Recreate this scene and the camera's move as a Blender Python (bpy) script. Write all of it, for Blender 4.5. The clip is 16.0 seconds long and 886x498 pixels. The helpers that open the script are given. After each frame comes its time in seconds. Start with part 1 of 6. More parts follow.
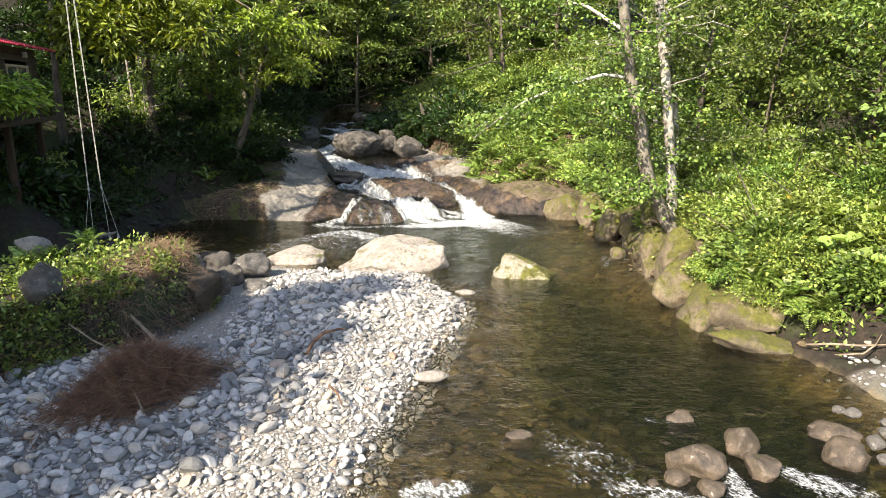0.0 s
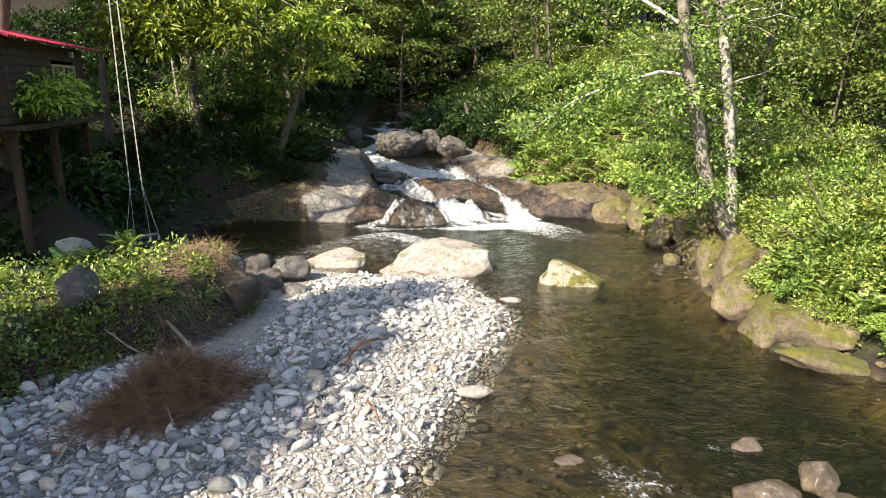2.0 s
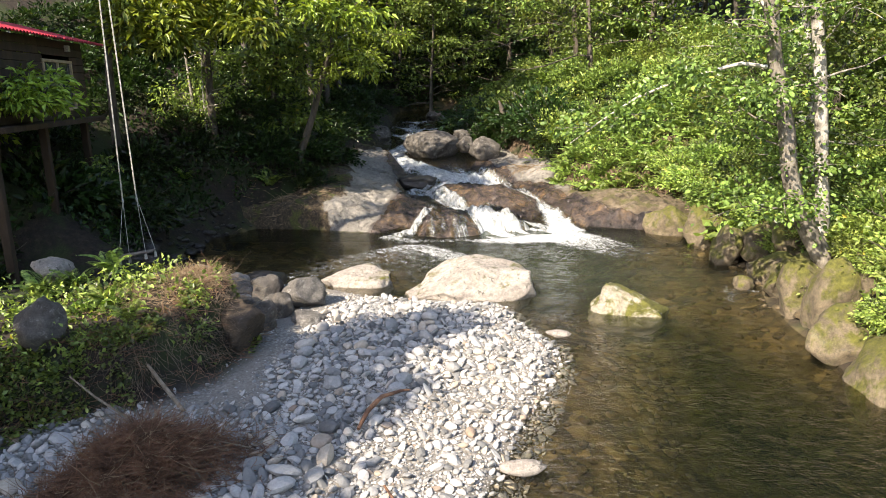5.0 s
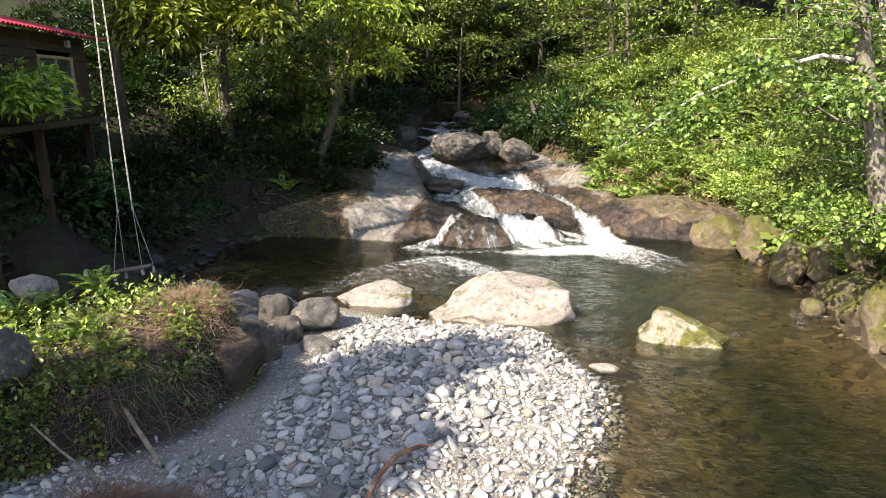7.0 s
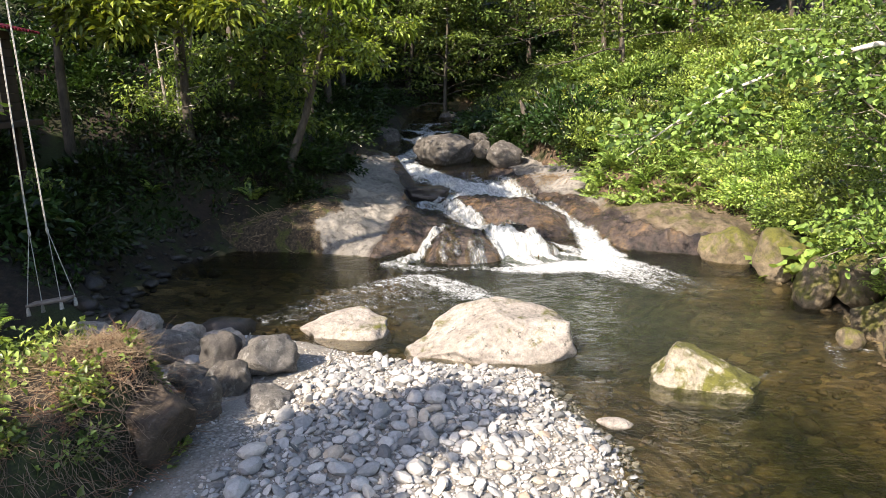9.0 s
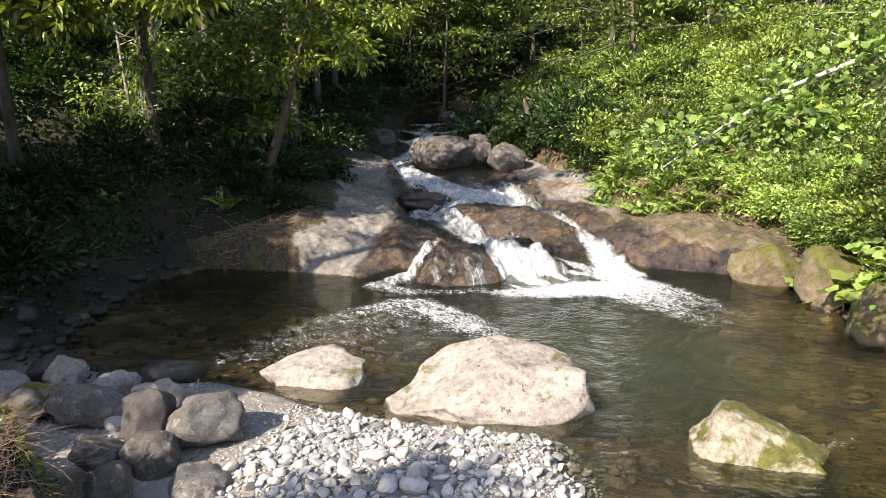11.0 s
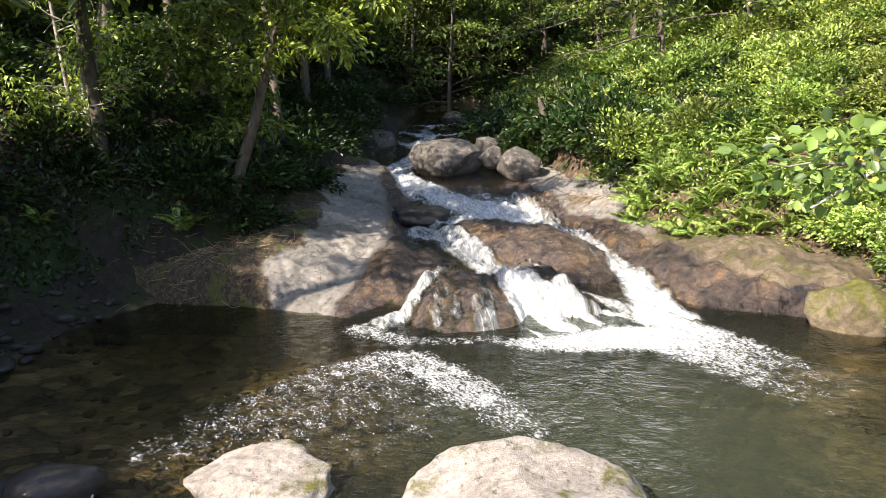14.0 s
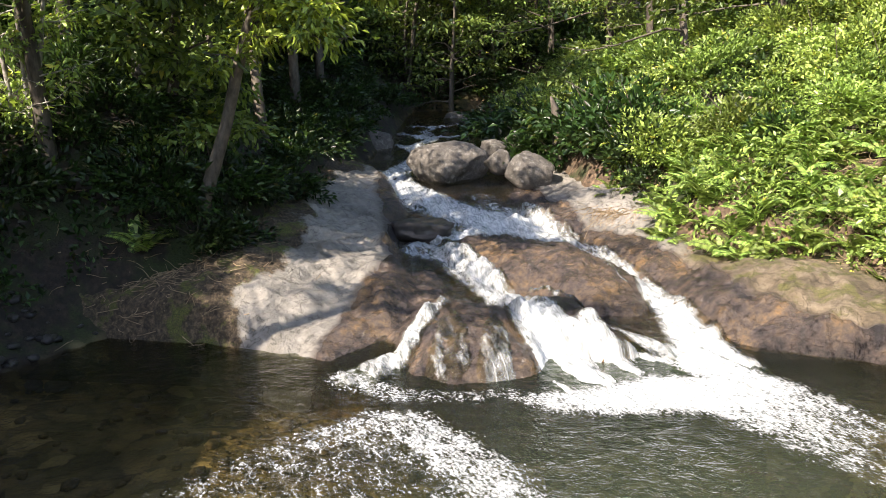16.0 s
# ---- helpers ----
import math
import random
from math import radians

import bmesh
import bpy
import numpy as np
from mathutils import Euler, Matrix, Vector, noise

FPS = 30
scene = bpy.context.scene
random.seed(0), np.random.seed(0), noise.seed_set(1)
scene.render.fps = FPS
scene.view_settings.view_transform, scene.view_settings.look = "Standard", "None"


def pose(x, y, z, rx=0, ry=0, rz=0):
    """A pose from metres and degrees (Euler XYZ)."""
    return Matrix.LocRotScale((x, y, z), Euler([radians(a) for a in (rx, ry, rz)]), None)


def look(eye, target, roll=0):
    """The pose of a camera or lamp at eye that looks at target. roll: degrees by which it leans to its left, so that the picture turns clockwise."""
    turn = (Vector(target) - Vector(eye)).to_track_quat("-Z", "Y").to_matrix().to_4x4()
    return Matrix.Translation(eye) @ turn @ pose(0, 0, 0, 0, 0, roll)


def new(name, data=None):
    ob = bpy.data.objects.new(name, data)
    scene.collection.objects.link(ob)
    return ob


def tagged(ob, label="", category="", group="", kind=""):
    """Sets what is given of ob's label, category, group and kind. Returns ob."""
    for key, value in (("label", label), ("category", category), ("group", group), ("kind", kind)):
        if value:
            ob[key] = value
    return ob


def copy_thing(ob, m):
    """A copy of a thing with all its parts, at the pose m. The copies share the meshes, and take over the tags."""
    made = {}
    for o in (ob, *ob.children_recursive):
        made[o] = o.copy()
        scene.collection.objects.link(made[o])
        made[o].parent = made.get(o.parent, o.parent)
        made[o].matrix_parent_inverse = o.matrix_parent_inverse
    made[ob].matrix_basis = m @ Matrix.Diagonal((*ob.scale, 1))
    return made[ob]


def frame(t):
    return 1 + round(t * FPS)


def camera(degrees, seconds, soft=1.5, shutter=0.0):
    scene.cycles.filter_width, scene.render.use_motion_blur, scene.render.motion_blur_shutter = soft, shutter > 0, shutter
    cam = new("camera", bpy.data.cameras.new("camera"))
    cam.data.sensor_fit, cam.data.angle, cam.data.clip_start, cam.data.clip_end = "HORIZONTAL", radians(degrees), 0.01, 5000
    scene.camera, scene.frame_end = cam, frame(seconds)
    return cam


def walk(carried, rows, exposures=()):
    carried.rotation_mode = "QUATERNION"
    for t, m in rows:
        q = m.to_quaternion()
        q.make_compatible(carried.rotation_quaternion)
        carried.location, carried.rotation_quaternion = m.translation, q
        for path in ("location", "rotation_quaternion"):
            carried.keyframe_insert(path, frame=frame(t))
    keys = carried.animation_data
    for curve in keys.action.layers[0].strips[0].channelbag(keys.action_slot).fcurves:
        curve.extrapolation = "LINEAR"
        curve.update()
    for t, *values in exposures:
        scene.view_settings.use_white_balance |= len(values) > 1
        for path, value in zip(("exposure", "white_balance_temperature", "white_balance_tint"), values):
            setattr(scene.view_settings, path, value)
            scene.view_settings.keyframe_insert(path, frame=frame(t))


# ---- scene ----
cam = camera(66.0, 16.0, soft=0.5)
METRES, EYE, TILT, LEAN, TURN = 12.08, 3.6, 0.0, 0.0, 0.0
ROWS = [
    (0.0, 0.0, 0.0, 0.0, -0.19, -13.42, 0.79),
    (0.5, -0.0016, 0.0067, -0.0002, 2.47, -13.39, 0.89),
    (1.0, -0.0017, 0.0156, -0.0005, 3.38, -13.4, 0.94),
    (1.5, -0.0022, 0.0271, -0.0007, 3.38, -13.42, 0.98),
    (2.0, -0.0032, 0.0437, -0.001, 3.41, -13.43, 1.02),
    (2.5, -0.0045, 0.0647, -0.0015, 3.61, -13.46, 1.05),
    (3.0, -0.0062, 0.0888, -0.0022, 3.61, -13.47, 1.09),
    (3.5, -0.0093, 0.1151, -0.0029, 3.66, -13.48, 1.1),
    (4.0, -0.0129, 0.1435, -0.004, 3.67, -13.48, 1.11),
    (4.5, -0.018, 0.1724, -0.0045, 4.62, -13.49, 1.13),
    (7.0, -0.0366, 0.3121, -0.0089, 8.17, -13.42, 1.22),
    (7.5, -0.0392, 0.345, -0.0101, 7.9, -13.4, 1.26),
    (8.0, -0.0422, 0.3797, -0.0106, 7.59, -13.41, 1.29),
    (8.5, -0.044, 0.4161, -0.0119, 7.36, -13.4, 1.28),
    (9.0, -0.0445, 0.4543, -0.0135, 7.15, -13.4, 1.35),
    (11.5, -0.0511, 0.649, -0.0202, 7.44, -13.41, 1.51),
    (12.0, -0.0558, 0.6869, -0.0209, 7.47, -13.42, 1.52),
    (12.5, -0.0607, 0.7244, -0.0223, 7.7, -13.43, 1.51),
    (13.0, -0.0648, 0.7614, -0.0238, 7.82, -13.41, 1.48),
    (13.5, -0.0682, 0.7988, -0.0249, 7.86, -13.42, 1.46),
    (14.0, -0.0733, 0.8351, -0.0263, 7.85, -13.42, 1.44),
    (14.5, -0.0797, 0.8733, -0.0275, 7.84, -13.43, 1.39),
    (15.0, -0.0858, 0.9141, -0.0283, 7.86, -13.43, 1.38),
    (15.5, -0.0925, 0.9542, -0.0294, 7.86, -13.44, 1.32),
    (16.0, -0.0996, 0.9931, -0.0301, 7.89, -13.47, 1.27),
]
walk(cam, [(t, pose(0, 0, EYE, TILT, LEAN, TURN) @ pose(METRES * x, METRES * y, METRES * z, 90 + pitch, roll, yaw)) for t, x, y, z, yaw, pitch, roll in ROWS],
     exposures=[(0.0, 1.36, 7150, 14), (7.0, 1.36, 7080, 17), (11.5, 1.33, 6900, 18), (13.5, 1.4, 6850, 18), (16.0, 1.58, 6850, 18)])

# ---- light ----
SUN_AZ, SUN_EL = 215.0, 40.0          # compass degrees from +y clockwise, elevation
world = bpy.data.worlds.new("sky")
scene.world = world
world.use_nodes = True
wn = world.node_tree.nodes
sky = wn.new("ShaderNodeTexSky")
sky.sky_type = 'NISHITA'
sky.sun_disc = False
sky.sun_elevation = radians(SUN_EL)
sky.sun_rotation = radians(SUN_AZ)
wn["Background"].inputs["Strength"].default_value = 0.145
world.node_tree.links.new(sky.outputs[0], wn["Background"].inputs["Color"])
sun_data = bpy.data.lights.new("sun", 'SUN')
sun_data.energy, sun_data.angle, sun_data.color = 4.6, radians(0.6), (1.0, 0.93, 0.79)
sun = new("sun", sun_data)
SUN_DIR = Vector((math.sin(radians(SUN_AZ)) * math.cos(radians(SUN_EL)), math.cos(radians(SUN_AZ)) * math.cos(radians(SUN_EL)), math.sin(radians(SUN_EL))))
sun.matrix_world = look(SUN_DIR * 60, (0, 0, 0))

# ---- materials ----
def material(name):
    m = bpy.data.materials.new(name)
    m.use_nodes = True
    nt = m.node_tree
    return m, nt, nt.nodes["Principled BSDF"], nt.nodes["Material Output"]


def node(nt, kind, **inputs):
    n = nt.nodes.new(kind)
    for key, value in inputs.items():
        n.inputs[key.replace("_", " ")].default_value = value
    return n


def ramp(nt, fac, stops):
    r = nt.nodes.new("ShaderNodeValToRGB")
    e = r.color_ramp.elements
    while len(e) < len(stops):
        e.new(0.5)
    for k, (p, c) in enumerate(stops):
        e[k].position, e[k].color = p, (*c, 1) if len(c) == 3 else c
    nt.links.new(fac, r.inputs[0])
    return r


def noise_tex(nt, scale, detail=4.0, rough=0.6, coord=None, distortion=0.0):
    n = node(nt, "ShaderNodeTexNoise", Scale=scale, Detail=detail, Roughness=rough, Distortion=distortion)
    if coord is not None:
        nt.links.new(coord, n.inputs["Vector"])
    return n


def mix_col(nt, fac, a, b, kind='MIX'):
    m = nt.nodes.new("ShaderNodeMix")
    m.data_type, m.blend_type = 'RGBA', kind
    for sock, v in ((m.inputs[0], fac), (m.inputs[6], a), (m.inputs[7], b)):
        if hasattr(v, "links"):
            nt.links.new(v, sock)
        else:
            sock.default_value = v if isinstance(v, (int, float)) else (*v, 1)
    return m.outputs[2]


def math_node(nt, op, a, b=None, clamp=False):
    m = nt.nodes.new("ShaderNodeMath")
    m.operation, m.use_clamp = op, clamp
    for sock, v in zip(m.inputs, (a, b)):
        if v is None:
            continue
        if hasattr(v, "links"):
            nt.links.new(v, sock)
        else:
            sock.default_value = v
    return m.outputs[0]


def bump(nt, height, strength, distance, bsdf):
    b = node(nt, "ShaderNodeBump", Strength=strength, Distance=distance)
    nt.links.new(height, b.inputs["Height"])
    nt.links.new(b.outputs[0], bsdf.inputs["Normal"])
    return b


def world_coord(nt):
    return nt.nodes.new("ShaderNodeNewGeometry").outputs["Position"]


def rock_material(name, dark, light, spots=(0.5, 0.5, 0.45), moss=0.0, wet=0.0, scale=1.0, dots=(0.06, 0.06, 0.05), dot_amount=0.5):
    """Stone: broad stains, pitted grain, lichen blotches and dots, moss on faces that look up, a wet film where asked."""
    m, nt, bs, out = material(name)
    tc = nt.nodes.new("ShaderNodeTexCoord").outputs["Object"]
    big = noise_tex(nt, 1.3 * scale, 5, 0.62, tc, 0.6)
    fine = noise_tex(nt, 12 * scale, 8, 0.75, tc)
    grain = noise_tex(nt, 60 * scale, 4, 0.7, tc)
    base = ramp(nt, big.outputs[0], [(0.3, dark), (0.5, tuple((a + b) / 2 for a, b in zip(dark, light))), (0.68, light)])
    col = mix_col(nt, 0.7, base.outputs[0], ramp(nt, fine.outputs[0], [(0.34, (0.35, 0.34, 0.33)), (0.6, (1.15, 1.12, 1.08))]).outputs[0], 'MULTIPLY')
    col = mix_col(nt, 0.5, col, ramp(nt, grain.outputs[0], [(0.35, (0.5, 0.5, 0.5)), (0.6, (1.15, 1.15, 1.15))]).outputs[0], 'MULTIPLY')
    lich = ramp(nt, noise_tex(nt, 4.5 * scale, 8, 0.75, tc, 0.4).outputs[0], [(0.55, (0, 0, 0)), (0.61, (1, 1, 1))])
    col = mix_col(nt, math_node(nt, 'MULTIPLY', lich.outputs[0], 0.6), col, spots)
    dot = ramp(nt, noise_tex(nt, 9 * scale, 9, 0.8, tc, 0.2).outputs[0], [(0.58, (0, 0, 0)), (0.615, (1, 1, 1))])
    col = mix_col(nt, math_node(nt, 'MULTIPLY', dot.outputs[0], dot_amount), col, dots)
    if moss > 0:
        geo = nt.nodes.new("ShaderNodeNewGeometry")
        sep = nt.nodes.new("ShaderNodeSeparateXYZ")
        nt.links.new(geo.outputs["Normal"], sep.inputs[0])
        patch = noise_tex(nt, 2.3 * scale, 7, 0.72, tc, 0.3).outputs[0]
        f = math_node(nt, 'ADD', math_node(nt, 'MULTIPLY', sep.outputs[2], 0.18), patch)
        f = math_node(nt, 'MULTIPLY', math_node(nt, 'SUBTRACT', f, 0.80 - 0.3 * moss), 9.0, True)
        mosscol = ramp(nt, fine.outputs[0], [(0.3, (0.04, 0.045, 0.01)), (0.7, (0.16, 0.155, 0.028))])
        col = mix_col(nt, f, col, mosscol.outputs[0])
    nt.links.new(col, bs.inputs["Base Color"])
    hgt = math_node(nt, 'ADD', fine.outputs[0], math_node(nt, 'MULTIPLY', grain.outputs[0], 0.35))
    bump(nt, hgt, 0.9, 0.045 / scale, bs)
    bs.inputs["Roughness"].default_value = 0.9 - 0.62 * wet
    if wet:
        bs.inputs["Coat Weight"].default_value = 0.7 * wet
        bs.inputs["Coat Roughness"].default_value = 0.1
    return m


def leaf_material(name, dark, light, yellow=0.12, rough=0.38):
    m, nt, bs, out = material(name)
    geo = nt.nodes.new("ShaderNodeNewGeometry")
    info = nt.nodes.new("ShaderNodeObjectInfo")
    r = ramp(nt, geo.outputs["Random Per Island"], [(0.0, tuple(c * 0.55 for c in dark)), (0.4, tuple((a + b) / 2 for a, b in zip(dark, light))), (0.75, tuple(c * 1.1 for c in light)), (0.97, tuple(min(1, c * 1.25) for c in light)), (1.0, (light[0] * 1.8 + yellow * 0.3, light[1] * 1.25, light[2]))])
    hsv = node(nt, "ShaderNodeHueSaturation")
    nt.links.new(math_node(nt, 'ADD', math_node(nt, 'MULTIPLY', info.outputs["Random"], 0.03), 0.485), hsv.inputs["Hue"])
    nt.links.new(math_node(nt, 'ADD', math_node(nt, 'MULTIPLY', info.outputs["Random"], 0.6), 0.68), hsv.inputs["Value"])
    nt.links.new(r.outputs[0], hsv.inputs["Color"])
    nt.links.new(hsv.outputs[0], bs.inputs["Base Color"])
    bs.inputs["Roughness"].default_value = rough
    tr = nt.nodes.new("ShaderNodeBsdfTranslucent")
    tc = mix_col(nt, 1.0, hsv.outputs[0], (1.3, 1.25, 0.6), 'MULTIPLY')
    nt.links.new(tc, tr.inputs["Color"])
    mx = nt.nodes.new("ShaderNodeMixShader")
    mx.inputs[0].default_value = 0.3
    nt.links.new(bs.outputs[0], mx.inputs[1])
    nt.links.new(tr.outputs[0], mx.inputs[2])
    nt.links.new(mx.outputs[0], out.inputs["Surface"])
    return m


def plain_material(name, a, b, scale=8.0, rough=0.8, bump_d=0.01, stretch=None):
    """Two-tone noisy surface (bark, wood, soil, rope)."""
    m, nt, bs, out = material(name)
    tc = nt.nodes.new("ShaderNodeTexCoord").outputs["Object"]
    if stretch:
        mp = nt.nodes.new("ShaderNodeMapping")
        mp.inputs["Scale"].default_value = stretch
        nt.links.new(tc, mp.inputs["Vector"])
        tc = mp.outputs[0]
    n1 = noise_tex(nt, scale, 6, 0.68, tc)
    n2 = noise_tex(nt, scale * 6, 3, 0.6, tc)
    r = ramp(nt, n1.outputs[0], [(0.34, a), (0.66, b)])
    c = mix_col(nt, 0.4, r.outputs[0], ramp(nt, n2.outputs[0], [(0.3, (0.45, 0.45, 0.45)), (0.7, (1.2, 1.2, 1.2))]).outputs[0], 'MULTIPLY')
    nt.links.new(c, bs.inputs["Base Color"])
    bump(nt, n2.outputs[0], 0.5, bump_d, bs)
    bs.inputs["Roughness"].default_value = rough
    return m


MAT = {}
MAT["pale_rock"] = rock_material("pale_rock", (0.3, 0.27, 0.24), (0.51, 0.475, 0.435), (0.27, 0.255, 0.225), moss=0.34, dot_amount=0.85)
MAT["moss_rock"] = rock_material("moss_rock", (0.27, 0.245, 0.19), (0.5, 0.46, 0.38), (0.5, 0.49, 0.45), moss=0.88, dot_amount=0.3)
MAT["grey_rock"] = rock_material("grey_rock", (0.068, 0.062, 0.055), (0.165, 0.152, 0.135), (0.24, 0.23, 0.205), dots=(0.38, 0.37, 0.34), dot_amount=0.4)
MAT["lichen_rock"] = rock_material("lichen_rock", (0.1, 0.095, 0.086), (0.22, 0.21, 0.195), (0.33, 0.32, 0.295), moss=0.1, dots=(0.03, 0.03, 0.03), dot_amount=0.9, scale=1.6)
MAT["dark_grey_rock"] = rock_material("dark_grey_rock", (0.06, 0.056, 0.052), (0.12, 0.112, 0.104), (0.1, 0.1, 0.09), dot_amount=0.4)
MAT["earth_rock"] = rock_material("earth_rock", (0.05, 0.037, 0.026), (0.13, 0.098, 0.07), (0.16, 0.13, 0.1), dot_amount=0.4)
MAT["bank_rock"] = rock_material("bank_rock", (0.085, 0.07, 0.048), (0.27, 0.222, 0.15), (0.2, 0.19, 0.1), moss=0.95)
MAT["wet_dark_shade_rock"] = rock_material("wet_dark_shade_rock", (0.014, 0.013, 0.013), (0.05, 0.044, 0.04), (0.03, 0.032, 0.015), wet=0.5, dot_amount=0.1)
MAT["river_stone"] = rock_material("river_stone", (0.03, 0.024, 0.018), (0.2, 0.155, 0.11), (0.22, 0.17, 0.12), wet=0.6, scale=2.0, dot_amount=0.3)
MAT["leaf_bush"] = leaf_material("leaf_bush", (0.042, 0.085, 0.019), (0.185, 0.275, 0.063))
MAT["leaf_lime"] = leaf_material("leaf_lime", (0.085, 0.14, 0.03), (0.32, 0.42, 0.105))
MAT["leaf_alder"] = leaf_material("leaf_alder", (0.052, 0.097, 0.022), (0.2, 0.285, 0.064))
# leaf green darkened far below the others, so shade is partly in the colour
MAT["leaf_dark_shade"] = leaf_material("leaf_dark_shade", (0.01, 0.026, 0.007), (0.034, 0.07, 0.016))
MAT["leaf_chestnut"] = leaf_material("leaf_chestnut", (0.1, 0.17, 0.018), (0.28, 0.39, 0.055))
MAT["fern"] = leaf_material("fern", (0.105, 0.18, 0.036), (0.3, 0.41, 0.105))
MAT["dry_stalk"] = plain_material("dry_stalk", (0.2, 0.13, 0.07), (0.42, 0.32, 0.2), 14)
MAT["dry_brush"] = plain_material("dry_brush", (0.075, 0.037, 0.022), (0.3, 0.155, 0.086), 6)
MAT["root"] = plain_material("root", (0.06, 0.042, 0.03), (0.3, 0.23, 0.16), 5)
MAT["bark"] = plain_material("bark", (0.035, 0.028, 0.022), (0.14, 0.118, 0.09), 7, stretch=(1, 1, 0.35))
MAT["pale_bark"] = plain_material("pale_bark", (0.07, 0.058, 0.045), (0.55, 0.52, 0.46), 4.2, stretch=(1.4, 1.4, 1.0))
MAT["alder_bark"] = plain_material("alder_bark", (0.05, 0.04, 0.03), (0.31, 0.28, 0.23), 4.5, stretch=(1.3, 1.3, 0.8))
MAT["limb_bark"] = plain_material("limb_bark", (0.3, 0.27, 0.23), (0.62, 0.59, 0.53), 6)
MAT["driftwood"] = plain_material("driftwood", (0.12, 0.09, 0.06), (0.36, 0.3, 0.22), 9, stretch=(1, 1, 0.3))
MAT["rope"] = plain_material("rope", (0.3, 0.3, 0.28), (0.58, 0.58, 0.54), 40)
MAT["plank"] = plain_material("plank", (0.1, 0.085, 0.075), (0.24, 0.21, 0.18), 9, stretch=(0.3, 1, 1))
MAT["hut_wood"] = plain_material("hut_wood", (0.02, 0.012, 0.007), (0.062, 0.038, 0.021), 3, stretch=(1, 1, 0.2))
MAT["hut_trim"] = plain_material("hut_trim", (0.3, 0.22, 0.13), (0.46, 0.36, 0.23), 5)
MAT["red_roof"] = plain_material("red_roof", (0.42, 0.025, 0.04), (0.62, 0.06, 0.085), 2.5, 0.5)


def glass_material():
    m, nt, bs, out = material("window_glass")
    bs.inputs["Base Color"].default_value = (0.05, 0.06, 0.06, 1)
    bs.inputs["Roughness"].default_value = 0.05
    return m


MAT["glass"] = glass_material()


def ground_material():
    """Soil and leaf litter; grey river gravel where the ground is low, by the 'gravel' attribute."""
    m, nt, bs, out = material("ground")
    p = world_coord(nt)
    n1, n2, n3 = noise_tex(nt, 0.7, 6, 0.65, p), noise_tex(nt, 9, 6, 0.7, p), noise_tex(nt, 45, 4, 0.7, p)
    # near-black soil: the wood's deep shade is partly put into this colour
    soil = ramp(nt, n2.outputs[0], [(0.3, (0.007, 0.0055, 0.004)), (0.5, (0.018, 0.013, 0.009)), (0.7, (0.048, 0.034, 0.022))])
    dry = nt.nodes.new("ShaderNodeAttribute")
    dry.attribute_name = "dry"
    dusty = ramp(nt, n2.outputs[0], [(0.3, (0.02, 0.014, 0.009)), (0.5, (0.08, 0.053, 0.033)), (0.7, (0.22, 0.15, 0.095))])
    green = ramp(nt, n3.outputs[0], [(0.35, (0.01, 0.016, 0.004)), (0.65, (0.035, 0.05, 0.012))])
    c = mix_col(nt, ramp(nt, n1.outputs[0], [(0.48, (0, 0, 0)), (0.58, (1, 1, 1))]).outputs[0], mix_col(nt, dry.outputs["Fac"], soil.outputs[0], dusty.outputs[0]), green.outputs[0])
    v = node(nt, "ShaderNodeTexVoronoi", Scale=26.0)
    nt.links.new(p, v.inputs["Vector"])
    peb = ramp(nt, v.outputs["Color"], [(0.1, (0.14, 0.132, 0.12)), (0.5, (0.27, 0.26, 0.238)), (0.9, (0.4, 0.38, 0.345))])
    peb2 = mix_col(nt, 0.8, peb.outputs[0], ramp(nt, v.outputs["Distance"], [(0.25, (1.1, 1.1, 1.1)), (0.75, (0.35, 0.34, 0.32))]).outputs[0], 'MULTIPLY')
    sand = ramp(nt, n3.outputs[0], [(0.3, (0.13, 0.118, 0.1)), (0.7, (0.3, 0.278, 0.24))])
    grav = mix_col(nt, ramp(nt, n1.outputs[0], [(0.42, (0.2, 0.2, 0.2)), (0.6, (1, 1, 1))]).outputs[0], peb2, sand.outputs[0])
    att = nt.nodes.new("ShaderNodeAttribute")
    att.attribute_name = "gravel"
    c = mix_col(nt, att.outputs["Fac"], c, grav)
    bed = nt.nodes.new("ShaderNodeAttribute")
    bed.attribute_name = "bed"
    v2 = node(nt, "ShaderNodeTexVoronoi", Scale=4.2)
    nt.links.new(mix_col(nt, 0.35, p, noise_tex(nt, 2.2, 5, 0.65, p).outputs["Color"], 'ADD'), v2.inputs["Vector"])
    b1 = ramp(nt, v2.outputs["Color"], [(0.1, (0.055, 0.043, 0.024)), (0.45, (0.14, 0.108, 0.058)), (0.8, (0.22, 0.165, 0.088)), (0.97, (0.36, 0.28, 0.17))])
    b2 = mix_col(nt, 0.5, b1.outputs[0], ramp(nt, v2.outputs["Distance"], [(0.2, (1.15, 1.15, 1.1)), (0.85, (0.3, 0.3, 0.25))]).outputs[0], 'MULTIPLY')
    b2 = mix_col(nt, 0.7, b2, ramp(nt, n1.outputs[0], [(0.38, (0.45, 0.5, 0.4)), (0.62, (1.2, 1.15, 1.0))]).outputs[0], 'MULTIPLY')
    c = mix_col(nt, bed.outputs["Fac"], c, b2)
    nt.links.new(c, bs.inputs["Base Color"])
    bs.inputs["Roughness"].default_value = 0.92
    bump(nt, math_node(nt, 'ADD', n2.outputs[0], math_node(nt, 'MULTIPLY', v.outputs["Distance"], -0.3)), 0.7, 0.03, bs)
    return m


